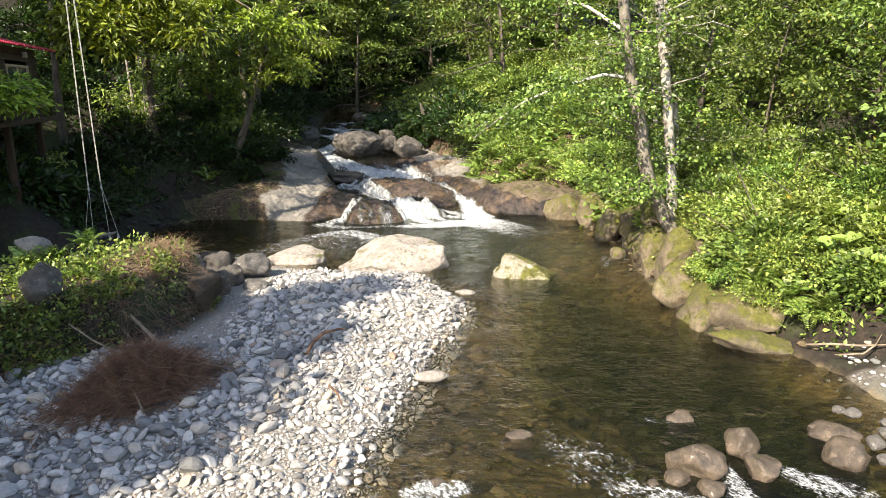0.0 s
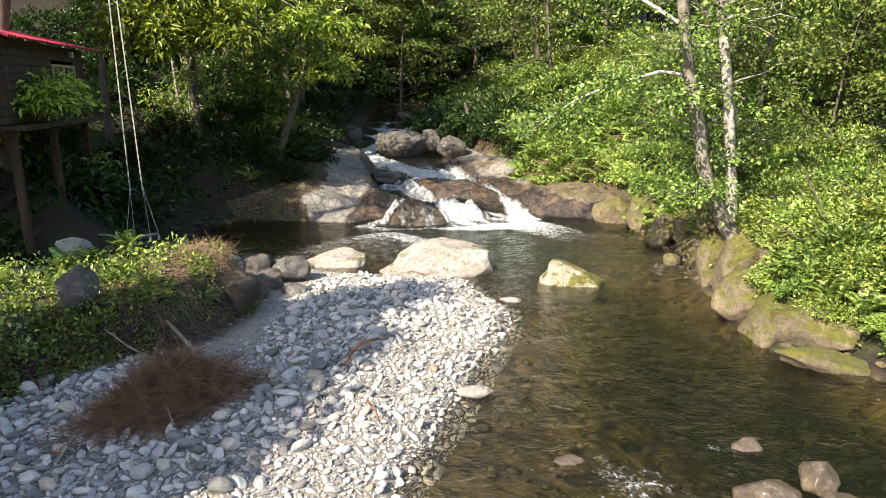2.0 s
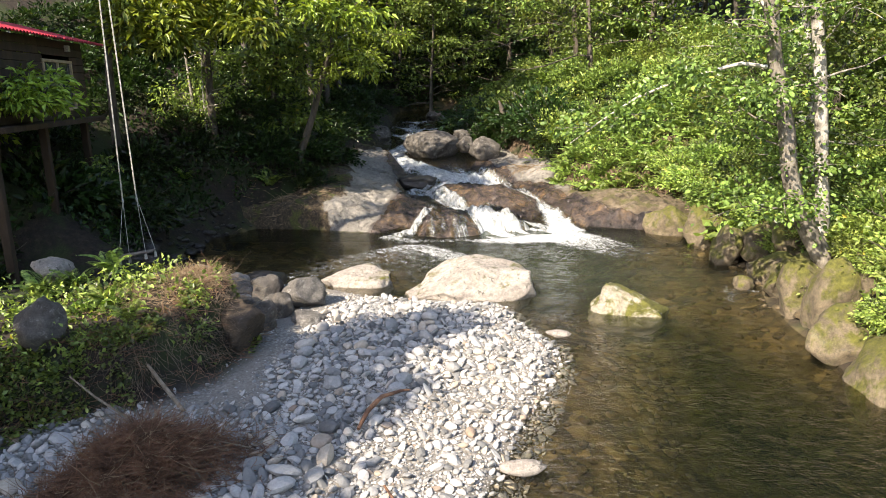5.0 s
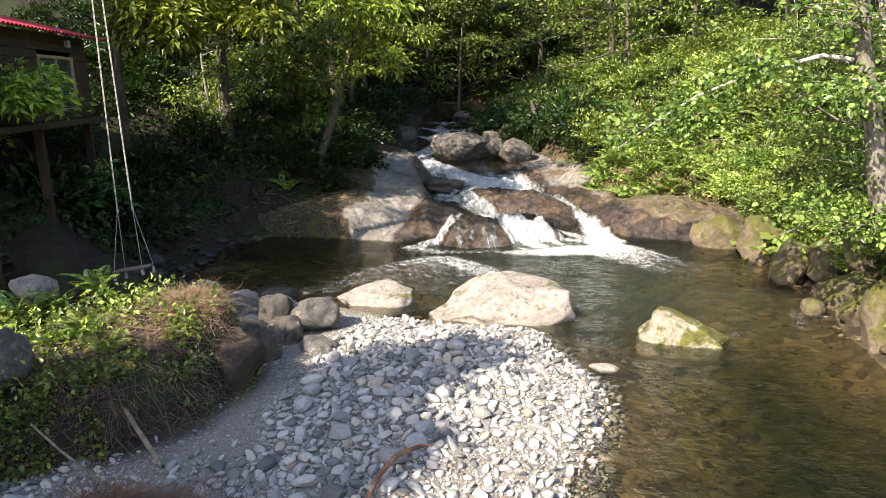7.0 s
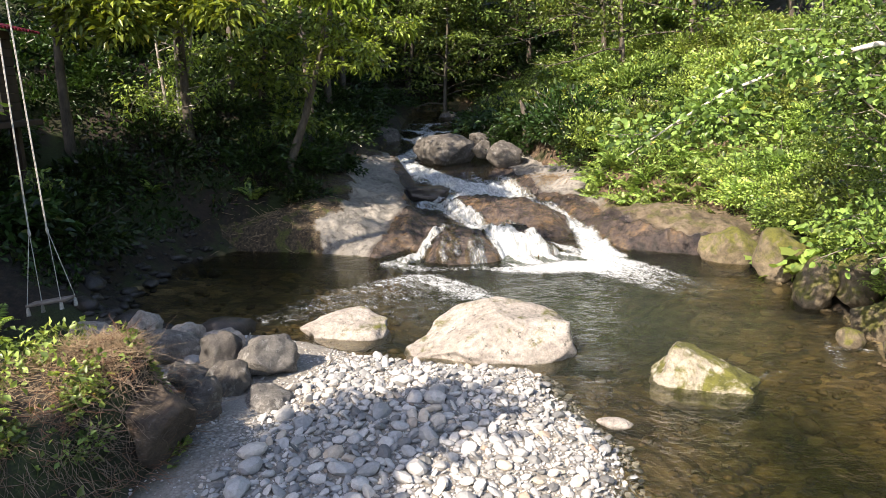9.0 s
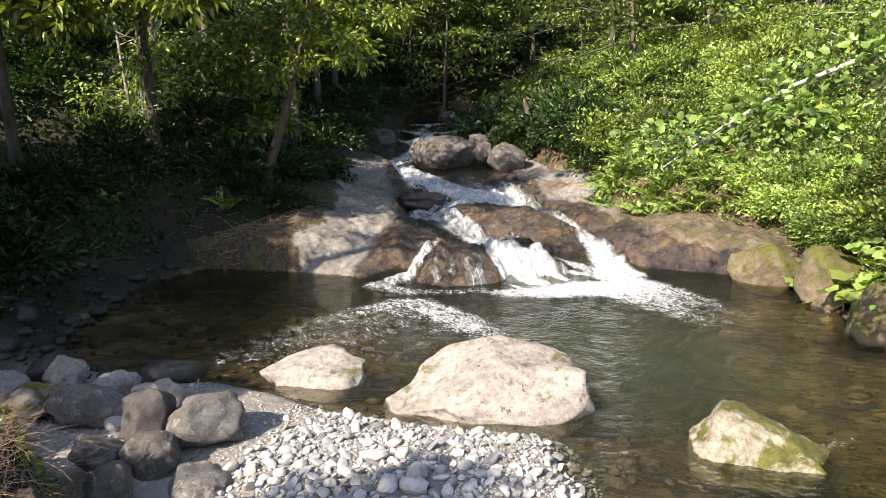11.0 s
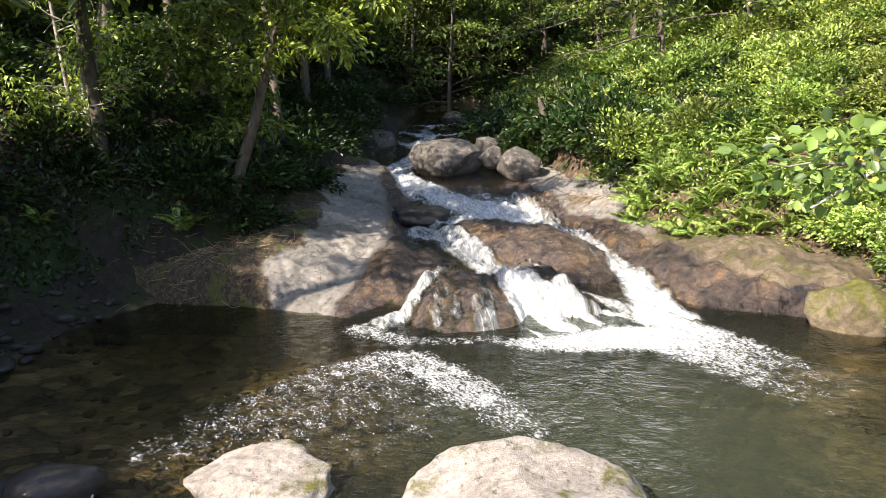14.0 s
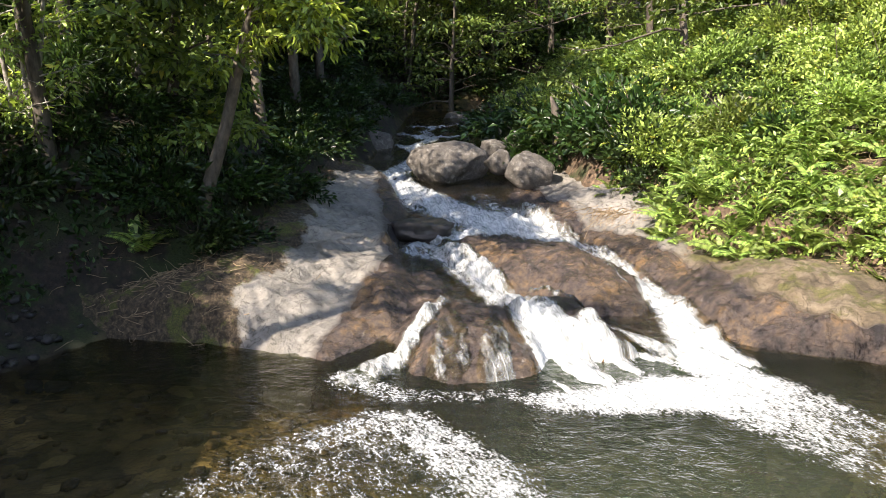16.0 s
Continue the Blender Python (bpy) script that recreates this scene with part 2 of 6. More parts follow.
def bedrock_material():
    """Grey volcanic ledge; brown and glossy where the 'wet' attribute says that the stream runs over it."""
    m, nt, bs, out = material("bedrock")
    p = world_coord(nt)
    n1, n2, n3 = noise_tex(nt, 0.9, 6, 0.65, p, 0.5), noise_tex(nt, 7, 7, 0.72, p), noise_tex(nt, 50, 4, 0.65, p)
    dry = ramp(nt, n1.outputs[0], [(0.32, (0.15, 0.142, 0.125)), (0.5, (0.24, 0.228, 0.205)), (0.7, (0.33, 0.31, 0.275))])
    dry = mix_col(nt, 0.5, dry.outputs[0], ramp(nt, n2.outputs[0], [(0.33, (0.4, 0.39, 0.38)), (0.6, (1.15, 1.13, 1.1))]).outputs[0], 'MULTIPLY')
    ridge = noise_tex(nt, 1.7, 5, 0.6, p, 1.2)
    ck = ramp(nt, math_node(nt, 'ABSOLUTE', math_node(nt, 'SUBTRACT', ridge.outputs[0], 0.5)), [(0.0, (0.3, 0.3, 0.3)), (0.012, (1, 1, 1))])
    dry = mix_col(nt, 0.7, dry, ck.outputs[0], 'MULTIPLY')
    soft = math_node(nt, 'ADD', math_node(nt, 'MULTIPLY', n1.outputs[0], 0.62), math_node(nt, 'MULTIPLY', n2.outputs[0], 0.38))
    wetc = ramp(nt, soft, [(0.4, (0.02, 0.017, 0.017)), (0.47, (0.05, 0.04, 0.036)), (0.54, (0.092, 0.068, 0.05)), (0.62, (0.19, 0.12, 0.06))])
    att = nt.nodes.new("ShaderNodeAttribute")
    att.attribute_name = "wet"
    f = math_node(nt, 'ADD', att.outputs["Fac"], math_node(nt, 'MULTIPLY', math_node(nt, 'SUBTRACT', n1.outputs[0], 0.5), 1.2))
    f = math_node(nt, 'MULTIPLY', math_node(nt, 'SUBTRACT', f, 0.35), 4.0, True)
    brown = nt.nodes.new("ShaderNodeAttribute")
    brown.attribute_name = "brown"
    umber = ramp(nt, soft, [(0.38, (0.055, 0.043, 0.028)), (0.5, (0.13, 0.1, 0.064)), (0.62, (0.24, 0.195, 0.135))])
    weed = ramp(nt, noise_tex(nt, 2.1, 6, 0.72, p, 0.4).outputs[0], [(0.5, (0, 0, 0)), (0.58, (0.85, 0.85, 0.85))])
    umber = mix_col(nt, weed.outputs[0], umber.outputs[0], ramp(nt, n3.outputs[0], [(0.35, (0.045, 0.045, 0.012)), (0.65, (0.12, 0.115, 0.03))]).outputs[0])
    dry = mix_col(nt, brown.outputs["Fac"], dry, umber)
    rock = mix_col(nt, f, dry, wetc.outputs[0])
    earth = nt.nodes.new("ShaderNodeAttribute")
    earth.attribute_name = "soil"
    e = math_node(nt, 'ADD', earth.outputs["Fac"], math_node(nt, 'MULTIPLY', math_node(nt, 'SUBTRACT', n2.outputs[0], 0.5), 1.3))
    e = math_node(nt, 'MULTIPLY', math_node(nt, 'SUBTRACT', e, 0.4), 4.0, True)
    litter = ramp(nt, noise_tex(nt, 16, 6, 0.75, p).outputs[0], [(0.34, (0.018, 0.013, 0.008)), (0.5, (0.06, 0.044, 0.026)), (0.66, (0.17, 0.125, 0.075))])
    mossy = ramp(nt, noise_tex(nt, 1.6, 5, 0.7, p).outputs[0], [(0.52, (0, 0, 0)), (0.6, (1, 1, 1))])
    litter = mix_col(nt, mossy.outputs[0], litter.outputs[0], ramp(nt, n3.outputs[0], [(0.35, (0.035, 0.045, 0.01)), (0.65, (0.13, 0.14, 0.03))]).outputs[0])
    nt.links.new(mix_col(nt, e, rock, litter), bs.inputs["Base Color"])
    nt.links.new(math_node(nt, 'SUBTRACT', 0.88, math_node(nt, 'MULTIPLY', f, 0.66)), bs.inputs["Roughness"])
    h = math_node(nt, 'ADD', n2.outputs[0], math_node(nt, 'MULTIPLY', ck.outputs[0], 0.5))
    h = math_node(nt, 'ADD', h, math_node(nt, 'MULTIPLY', n3.outputs[0], 0.25))
    bump(nt, h, 0.85, 0.08, bs)
    return m


def water_material(name, broad, fleck, slope, relief):
    """Clear green-brown water: sky gloss by angle over a tinted view of the bed; white where the 'foam' attribute is high."""
    m, nt, bs, out = material(name)
    p = world_coord(nt)
    n1, n2 = noise_tex(nt, 3.2, 4, 0.6, p, 0.8), noise_tex(nt, 13, 3, 0.55, p, 0.5)
    h = math_node(nt, 'ADD', n1.outputs[0], math_node(nt, 'MULTIPLY', n2.outputs[0], 0.35))
    mp = nt.nodes.new("ShaderNodeMapping")
    mp.inputs["Scale"].default_value = (0.45, 1.0, 1.0)
    mp.inputs["Rotation"].default_value = (0, 0, radians(24))
    nt.links.new(p, mp.inputs["Vector"])
    n3 = noise_tex(nt, 7.0, 4, 0.65, mp.outputs[0], 0.9)
    h = math_node(nt, 'ADD', h, math_node(nt, 'MULTIPLY', n3.outputs[0], 0.5))
    bp = node(nt, "ShaderNodeBump", Strength=0.6, Distance=0.13)
    nt.links.new(h, bp.inputs["Height"])
    fr = node(nt, "ShaderNodeFresnel", IOR=1.33)
    nt.links.new(bp.outputs[0], fr.inputs["Normal"])
    gl = node(nt, "ShaderNodeBsdfGlossy", Roughness=0.06)
    nt.links.new(bp.outputs[0], gl.inputs["Normal"])
    tr = nt.nodes.new("ShaderNodeBsdfTransparent")
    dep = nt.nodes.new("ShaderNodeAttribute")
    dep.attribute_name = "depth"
    # light lost with depth is put into this tint, darker where deeper
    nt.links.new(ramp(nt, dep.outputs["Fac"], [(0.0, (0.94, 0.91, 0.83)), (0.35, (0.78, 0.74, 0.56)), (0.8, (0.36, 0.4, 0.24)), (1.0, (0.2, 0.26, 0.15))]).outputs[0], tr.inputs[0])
    dif = nt.nodes.new("ShaderNodeBsdfDiffuse")
    dif.inputs[0].default_value = (0.095, 0.112, 0.07, 1)
    murk = nt.nodes.new("ShaderNodeMixShader")
    mk = nt.nodes.new("ShaderNodeAttribute")
    mk.attribute_name = "murk"
    nt.links.new(mk.outputs["Fac"], murk.inputs[0])
    nt.links.new(tr.outputs[0], murk.inputs[1])
    nt.links.new(dif.outputs[0], murk.inputs[2])
    mx = nt.nodes.new("ShaderNodeMixShader")
    nt.links.new(fr.outputs[0], mx.inputs[0])
    nt.links.new(murk.outputs[0], mx.inputs[1])
    nt.links.new(gl.outputs[0], mx.inputs[2])
    foam = nt.nodes.new("ShaderNodeBsdfDiffuse")
    att = nt.nodes.new("ShaderNodeAttribute")
    att.attribute_name = "foam"
    uv = nt.nodes.new("ShaderNodeAttribute")
    uv.attribute_name = "flow"
    fn = noise_tex(nt, 1.0, 4, 0.6, uv.outputs["Vector"], 0.6)
    fh = noise_tex(nt, 4.2, 5, 0.7, uv.outputs["Vector"], 0.4)
    f = math_node(nt, 'ADD', att.outputs["Fac"], math_node(nt, 'MULTIPLY', math_node(nt, 'SUBTRACT', fn.outputs[0], 0.5), broad))
    f = math_node(nt, 'ADD', f, math_node(nt, 'MULTIPLY', math_node(nt, 'SUBTRACT', fh.outputs[0], 0.5), fleck))
    low = math_node(nt, 'MULTIPLY', math_node(nt, 'GREATER_THAN', att.outputs["Fac"], 0.02), 1.0)
    f = math_node(nt, 'MULTIPLY', math_node(nt, 'MULTIPLY', math_node(nt, 'SUBTRACT', f, 0.4), slope, True), low)
    nt.links.new(ramp(nt, fh.outputs[0], [(0.3, (0.28, 0.32, 0.33)), (0.5, (0.48, 0.51, 0.515)), (0.64, (0.64, 0.655, 0.655))]).outputs[0], foam.inputs[0])
    fb = node(nt, "ShaderNodeBump", Strength=relief, Distance=0.06)
    nt.links.new(math_node(nt, 'ADD', fh.outputs[0], fn.outputs[0]), fb.inputs["Height"])
    nt.links.new(fb.outputs[0], foam.inputs["Normal"])
    mx2 = nt.nodes.new("ShaderNodeMixShader")
    nt.links.new(f, mx2.inputs[0])
    nt.links.new(mx.outputs[0], mx2.inputs[1])
    nt.links.new(foam.outputs[0], mx2.inputs[2])
    nt.links.new(mx2.outputs[0], out.inputs["Surface"])
    return m


MAT["ground"], MAT["bedrock"] = ground_material(), bedrock_material()
MAT["water"], MAT["fall"] = water_material("water", 1.1, 1.7, 2.2, 0.5), water_material("fall", 1.0, 0.85, 1.4, 0.55)


def pebble_material():
    m, nt, bs, out = material("pebble")
    geo, info = nt.nodes.new("ShaderNodeNewGeometry"), nt.nodes.new("ShaderNodeObjectInfo")
    rnd = math_node(nt, 'FRACT', math_node(nt, 'ADD', geo.outputs["Random Per Island"], info.outputs["Random"]))
    p = world_coord(nt)
    c = ramp(nt, rnd, [(0.0, (0.12, 0.122, 0.12)), (0.2, (0.24, 0.244, 0.24)), (0.5, (0.37, 0.366, 0.353)), (0.84, (0.5, 0.485, 0.455)), (0.95, (0.46, 0.4, 0.32)), (1.0, (0.27, 0.2, 0.15))])
    n = noise_tex(nt, 30, 5, 0.7, p)
    c = mix_col(nt, 0.5, c.outputs[0], ramp(nt, n.outputs[0], [(0.3, (0.55, 0.55, 0.55)), (0.65, (1.15, 1.15, 1.15))]).outputs[0], 'MULTIPLY')
    nt.links.new(c, bs.inputs["Base Color"])
    bs.inputs["Roughness"].default_value = 0.85
    bump(nt, n.outputs[0], 0.4, 0.01, bs)
    return m


MAT["pebble"] = pebble_material()
MAT["bed_stone"] = rock_material("bed_stone", (0.05, 0.04, 0.024), (0.2, 0.15, 0.085), (0.16, 0.14, 0.09), scale=3.0)

# ---- mesh helpers ----
rng = np.random.default_rng(7)


def mesh_from(name, verts, faces, mat, smooth=True):
    """verts (n,3) array; faces (m,3) or (m,4) int array."""
    me = bpy.data.meshes.new(name)
    verts, faces = np.asarray(verts, np.float32), np.asarray(faces, np.int32)
    k = faces.shape[1]
    me.vertices.add(len(verts))
    me.vertices.foreach_set("co", verts.ravel())
    me.loops.add(faces.size)
    me.loops.foreach_set("vertex_index", faces.ravel())
    me.polygons.add(len(faces))
    me.polygons.foreach_set("loop_start", np.arange(0, faces.size, k, dtype=np.int32))
    me.polygons.foreach_set("use_smooth", np.full(len(faces), smooth, bool))
    me.update(calc_edges=True)
    me.validate()
    me.materials.append(mat)
    return me


def part(name, me, parent=None, label=""):
    ob = new(name, me)
    if parent is not None:
        ob.parent = parent
    return tagged(ob, label)


def thing(name, label, category, m=None, group="", kind=""):
    ob = new(name)
    if m is not None:
        ob.matrix_basis = m
    return tagged(ob, label, category, group, kind)


def float_attr(me, name, values):
    a = me.attributes.new(name, 'FLOAT', 'POINT')
    a.data.foreach_set("value", np.asarray(values, np.float32))


def vec_attr(me, name, values):
    a = me.attributes.new(name, 'FLOAT_VECTOR', 'POINT')
    a.data.foreach_set("vector", np.asarray(values, np.float32).ravel())


TABLES = {}


def fbm(x, y, seed=0, octaves=5, freq=0.5, gain=0.5):
    """Smooth value noise over arrays, about -1 to 1."""
    total, amp = np.zeros_like(x, float), 1.0
    if seed not in TABLES:
        TABLES[seed] = np.random.default_rng(seed).random((256, 256)) * 2 - 1
    table = TABLES[seed]
    for o in range(octaves):
        u, v = x * freq + 17.3 * o, y * freq + 9.1 * o
        i, j = np.floor(u).astype(int), np.floor(v).astype(int)
        a, b = u - i, v - j
        a, b = a * a * (3 - 2 * a), b * b * (3 - 2 * b)
        i0, i1, j0, j1 = i % 256, (i + 1) % 256, j % 256, (j + 1) % 256
        total += amp * (table[i0, j0] * (1 - a) * (1 - b) + table[i1, j0] * a * (1 - b) + table[i0, j1] * (1 - a) * b + table[i1, j1] * a * b)
        amp, freq = amp * gain, freq * 2.03
    return total


def sstep(a, b, x):
    t = np.clip((x - a) / (b - a), 0, 1)
    return t * t * (3 - 2 * t)


def poly_dist(x, y, poly):
    """Signed distance to a closed polygon, positive inside."""
    best, inside = np.full(x.shape, 1e9), np.zeros(x.shape, bool)
    n = len(poly)
    for k in range(n):
        (x0, y0), (x1, y1) = poly[k], poly[(k + 1) % n]
        dx, dy = x1 - x0, y1 - y0
        t = np.clip(((x - x0) * dx + (y - y0) * dy) / (dx * dx + dy * dy), 0, 1)
        best = np.minimum(best, np.hypot(x - x0 - t * dx, y - y0 - t * dy))
        if y0 != y1:
            cross = ((y0 > y) != (y1 > y)) & (x < (x1 - x0) * (y - y0) / (y1 - y0) + x0)
            inside ^= cross
    return np.where(inside, best, -best)


def grid_mesh(name, xs, ys, zfun, mat):
    X, Y = np.meshgrid(xs, ys)
    Z = zfun(X, Y)
    nx, ny = len(xs), len(ys)
    idx = np.arange(nx * ny).reshape(ny, nx)
    f = np.stack([idx[:-1, :-1], idx[:-1, 1:], idx[1:, 1:], idx[1:, :-1]], -1).reshape(-1, 4)
    return mesh_from(name, np.stack([X, Y, Z], -1).reshape(-1, 3), f, mat), X.ravel(), Y.ravel(), Z.ravel()


def tubes(paths, sides=6):
    """Verts and quads of tapered tubes; a path is a list of (x, y, z, radius)."""
    V, Fc, n = [], [], 0
    ang = np.arange(sides) * 2 * math.pi / sides
    for path in paths:
        p = np.asarray(path, float)
        d = np.gradient(p[:, :3], axis=0)
        d /= np.linalg.norm(d, axis=1)[:, None] + 1e-9
        ref = np.where(np.abs(d[:, 2:3]) > 0.9, np.array([[1.0, 0, 0]]), np.array([[0, 0, 1.0]]))
        u = np.cross(d, ref)
        u /= np.linalg.norm(u, axis=1)[:, None] + 1e-9
        w = np.cross(d, u)
        ring = p[:, None, :3] + p[:, None, 3:4] * (np.cos(ang)[None, :, None] * u[:, None] + np.sin(ang)[None, :, None] * w[:, None])
        V.append(ring.reshape(-1, 3))
        k = len(p)
        a = n + np.arange(k * sides).reshape(k, sides)
        b = np.roll(a, -1, axis=1)
        Fc.append(np.stack([a[:-1], b[:-1], b[1:], a[1:]], -1).reshape(-1, 4))
        n += k * sides
    return np.concatenate(V), np.concatenate(Fc)


def leaves(points, out, size, width=0.5, fold=0.18, droop=0.3, r=None, rounded=False):
    """Folded leaves at points, growing along 'out' with random turns; pointed, or rounded with six corners."""
    r = r or rng
    n = len(points)
    d = out + r.normal(0, 0.45, (n, 3))
    d[:, 2] -= droop * r.random(n)
    d /= np.linalg.norm(d, axis=1)[:, None] + 1e-9
    up = np.tile([0, 0, 1.0], (n, 1)) + r.normal(0, 0.7, (n, 3))
    s = np.cross(d, up)
    s /= np.linalg.norm(s, axis=1)[:, None] + 1e-9
    nrm = np.cross(s, d)
    L = (size * (0.6 + 0.8 * r.random(n)))[:, None]
    tip = points + d * L - nrm * L * 0.08
    if not rounded:
        mid = points + d * L * 0.45
        a, b = mid + s * L * width * 0.5 + nrm * L * fold, mid - s * L * width * 0.5 + nrm * L * fold
        V = np.stack([points, a, tip, b], 1).reshape(-1, 3)
        k = 4 * np.arange(n)[:, None]
        return V, np.concatenate([k + [[0, 1, 2]], k + [[0, 2, 3]]], 1).reshape(-1, 3)
    m1, m2, w = points + d * L * 0.28, points + d * L * 0.72, s * L * width * 0.5
    f = nrm * L * fold * 0.7
    V = np.stack([points, m1 + w * 0.9 + f, m2 + w * 0.85 + f, tip, m2 - w * 0.85 + f, m1 - w * 0.9 + f], 1).reshape(-1, 3)
    k = 6 * np.arange(n)[:, None]
    return V, np.concatenate([k + [[0, 1, 3]], k + [[1, 2, 3]], k + [[0, 3, 5]], k + [[3, 4, 5]]], 1).reshape(-1, 3)


def unit_rock(seed, subdiv=3, rough=0.22, flat=0.75, cuts=()):
    """A worn boulder about 1 m across, as arrays: an icosphere cut by planes and roughened."""
    r = np.random.default_rng(seed)
    bm = bmesh.new()
    bmesh.ops.create_icosphere(bm, subdivisions=subdiv, radius=0.5)
    v = np.array([q.co[:] for q in bm.verts])
    f = np.array([[q.index for q in p.verts] for p in bm.faces])
    bm.free()
    planes = [(np.array(c[:3], float), c[3]) for c in cuts]
    for _ in range(6 if cuts else 11):
        planes.append((r.normal(0, 1, 3), 0.5 * (0.66 + 0.26 * r.random()) + (0.06 if cuts else 0)))
    for d, lim in planes:
        d = d / np.linalg.norm(d)
        v -= np.outer(np.clip(v @ d - lim, 0, None) * flat, d)
    amp = rough * 0.5
    for fr, g in ((2.2, 0.5), (5.0, 0.3), (11.0, 0.16), (23.0, 0.09)):
        if (subdiv < 3 and fr > 6) or (subdiv < 5 and fr > 20):
            continue
        off = r.random(3) * 40
        nz = np.array([noise.noise(Vector(p * fr + off)) for p in v])
        v *= (1 + amp * g * 2 * nz)[:, None]
    return v, f


def rock_mesh(name, seed, mat, size, subdiv=4, rough=0.22, flat=0.75, cuts=()):
    v, f = unit_rock(seed, subdiv, rough, flat, cuts)
    v = v / np.abs(v).max(0) * 0.5 * np.asarray(size)
    return mesh_from(name, v, f, mat)


def boulder(name, label, x, y, z, size, seed, mat, rz=0.0, rx=0.0, ry=0.0, group="", subdiv=4, rough=0.22, flat=0.75, cuts=()):
    """A boulder whose middle lies at x, y, z; size is its length, breadth and height."""
    ob = new(name, rock_mesh(name, seed, MAT[mat], size, subdiv, rough, flat, cuts))
    ob.matrix_basis = pose(x, y, z, rx, ry, rz)
    return tagged(ob, label, "rock", group)

# ---- the lie of the land ----
WATER = -0.33
POOL = [(-2.4, -30), (-1.7, -2), (-1.2, 4), (-1.0, 6), (-0.9, 6.8), (-0.63, 7.9), (-0.34, 9), (0.04, 10.4), (0.36, 11.8), (0.28, 12.3), (-0.12, 13), (-0.44, 14.05), (-1.9, 14.25), (-2.9, 14.45),
        (-3.75, 14.9), (-4.6, 15.2), (-5.8, 15.2), (-7.4, 15.7), (-8.3, 17.3), (-8.2, 19.3), (-7.7, 20.7), (-6.9, 21.7), (-6.2, 22.6), (-5.9, 23.8), (-6.0, 25.4), (-6.3, 28), (-6.7, 31), (-6.9, 34), (-6.8, 38), (-7.8, 48),
        (-3.0, 48), (-2.4, 38), (-1.6, 33), (-1.0, 30.6), (-0.6, 28.8), (0.2, 28.0), (0.7, 27.3), (0.8, 26.4), (0.75, 25.4), (1.2, 24.5), (1.9, 23.8), (2.7, 23.2), (3.6, 22.4), (4.2, 21.6), (4.3, 20.4), (4.2, 18.2), (4.5, 16.8), (4.5, 15.4), (4.2, 14.2),
        (4.15, 13), (4.1, 11.4), (4.15, 10.2), (5.05, 9.5), (5.4, 8.6), (5.5, 7.8), (5.9, 6), (6.4, 3), (7, -2), (8, -30)]
TERRACE = [(-4.2, 10.1), (-4.1, 10.8), (-4.2, 11.6), (-4.8, 12.3), (-7, 12.1), (-9, 12.2), (-14, 13.5), (-30, 14), (-30, 0), (-8.6, 4.2), (-6.4, 6.6), (-5.85, 7.8), (-5.65, 8.5), (-5.3, 9.1), (-4.6, 9.45)]


def profile(y):
    """Height of the stream's surface along the valley."""
    return np.interp(y, [-40, 19.7, 20.6, 22, 23.5, 25, 26.5, 28, 30, 32, 35, 38, 48, 120], [-0.33, -0.33, -0.27, -0.13, 0.0, 0.1, 0.22, 0.4, 0.6, 0.74, 0.98, 1.25, 2.0, 8])


def ground_height(x, y):
    d = poly_dist(x, y, POOL)
    level = profile(y)
    wob = fbm(x, y, 3, 5, 0.45)
    depth = 0.62 * sstep(0, 2.4, d) * (1 - 0.55 * sstep(-1.5, -4.0, x) * sstep(14.5, 16, y)) * (1 - (0.6 - 0.45 * sstep(1.5, 3.0, x)) * sstep(9.5, 6.5, y)) * (1 - 0.55 * sstep(1.2, 2.6, x) * sstep(12.5, 14.5, y)) + 0.75 * np.exp(-((x - 3.4) ** 2 + (0.45 * (y - 8.6)) ** 2) / 2.2) + 0.3 * np.exp(-((x - 0.3) ** 2 + (y - 17.6) ** 2) / 3.0) + 0.1 * sstep(0, 0.3, d) + 0.3 * sstep(18.5, 20, y)
    bed = level - depth + 0.05 * wob
    o = np.clip(-d, 0, None)
    mid = np.interp(y, [-40, 20, 30, 48, 120], [1.0, 0.5, -2.5, -5.8, -20])
    right = x > mid
    steep_r = np.interp(y, [0, 8, 12, 24, 40], [0.28, 0.3, 0.45, 0.42, 0.5])
    rise_r = 0.12 * sstep(0, 0.3, o) + 0.55 * sstep(0.4, 1.0, o) * sstep(7.5, 10.5, y) + steep_r * np.clip(o - 0.4, 0, None)
    gravel = 0.07 * sstep(0, 0.14, o) + 0.2 * (1 - np.exp(-o / 0.9)) + 0.012 * o
    hill_l = (0.35 + 0.55 * sstep(20, 23, y)) * sstep(0, 0.6, o) + 0.8 * np.clip(o - 0.4, 0, None)
    far = sstep(14.2, 16.0, y - 0.25 * (x + 6))
    hill_edge = 0.75 * np.clip(-x - 9.5, 0, None)
    left = gravel * (1 - far) + hill_l * far
    left = np.maximum(left, hill_edge * (1 - far))
    up = np.where(right, rise_r, left)
    cap = 26 + 6 * fbm(x, y, 5, 3, 0.03)
    up = cap * (1 - np.exp(-up / cap))
    t = poly_dist(x, y, TERRACE) + 0.12 * fbm(x, y, 8, 3, 1.3)
    top = np.maximum(up, 0.92 + 0.1 * wob + 0.34 * np.exp(-((x + 4.75) ** 2 + (y - 11.5) ** 2) / 0.6))
    lean = t / (1 + 1.2 * sstep(-5.2, -6.0, x) * sstep(12, 10.5, y))
    up = up * (1 - sstep(-0.06, 0.3, lean)) + top * sstep(-0.06, 0.3, lean)
    return np.where(d > 0, bed, level + up + (0.03 + 0.12 * sstep(0.5, 3, o) * np.where(right | (far > 0.5), 1, 0.12)) * wob)


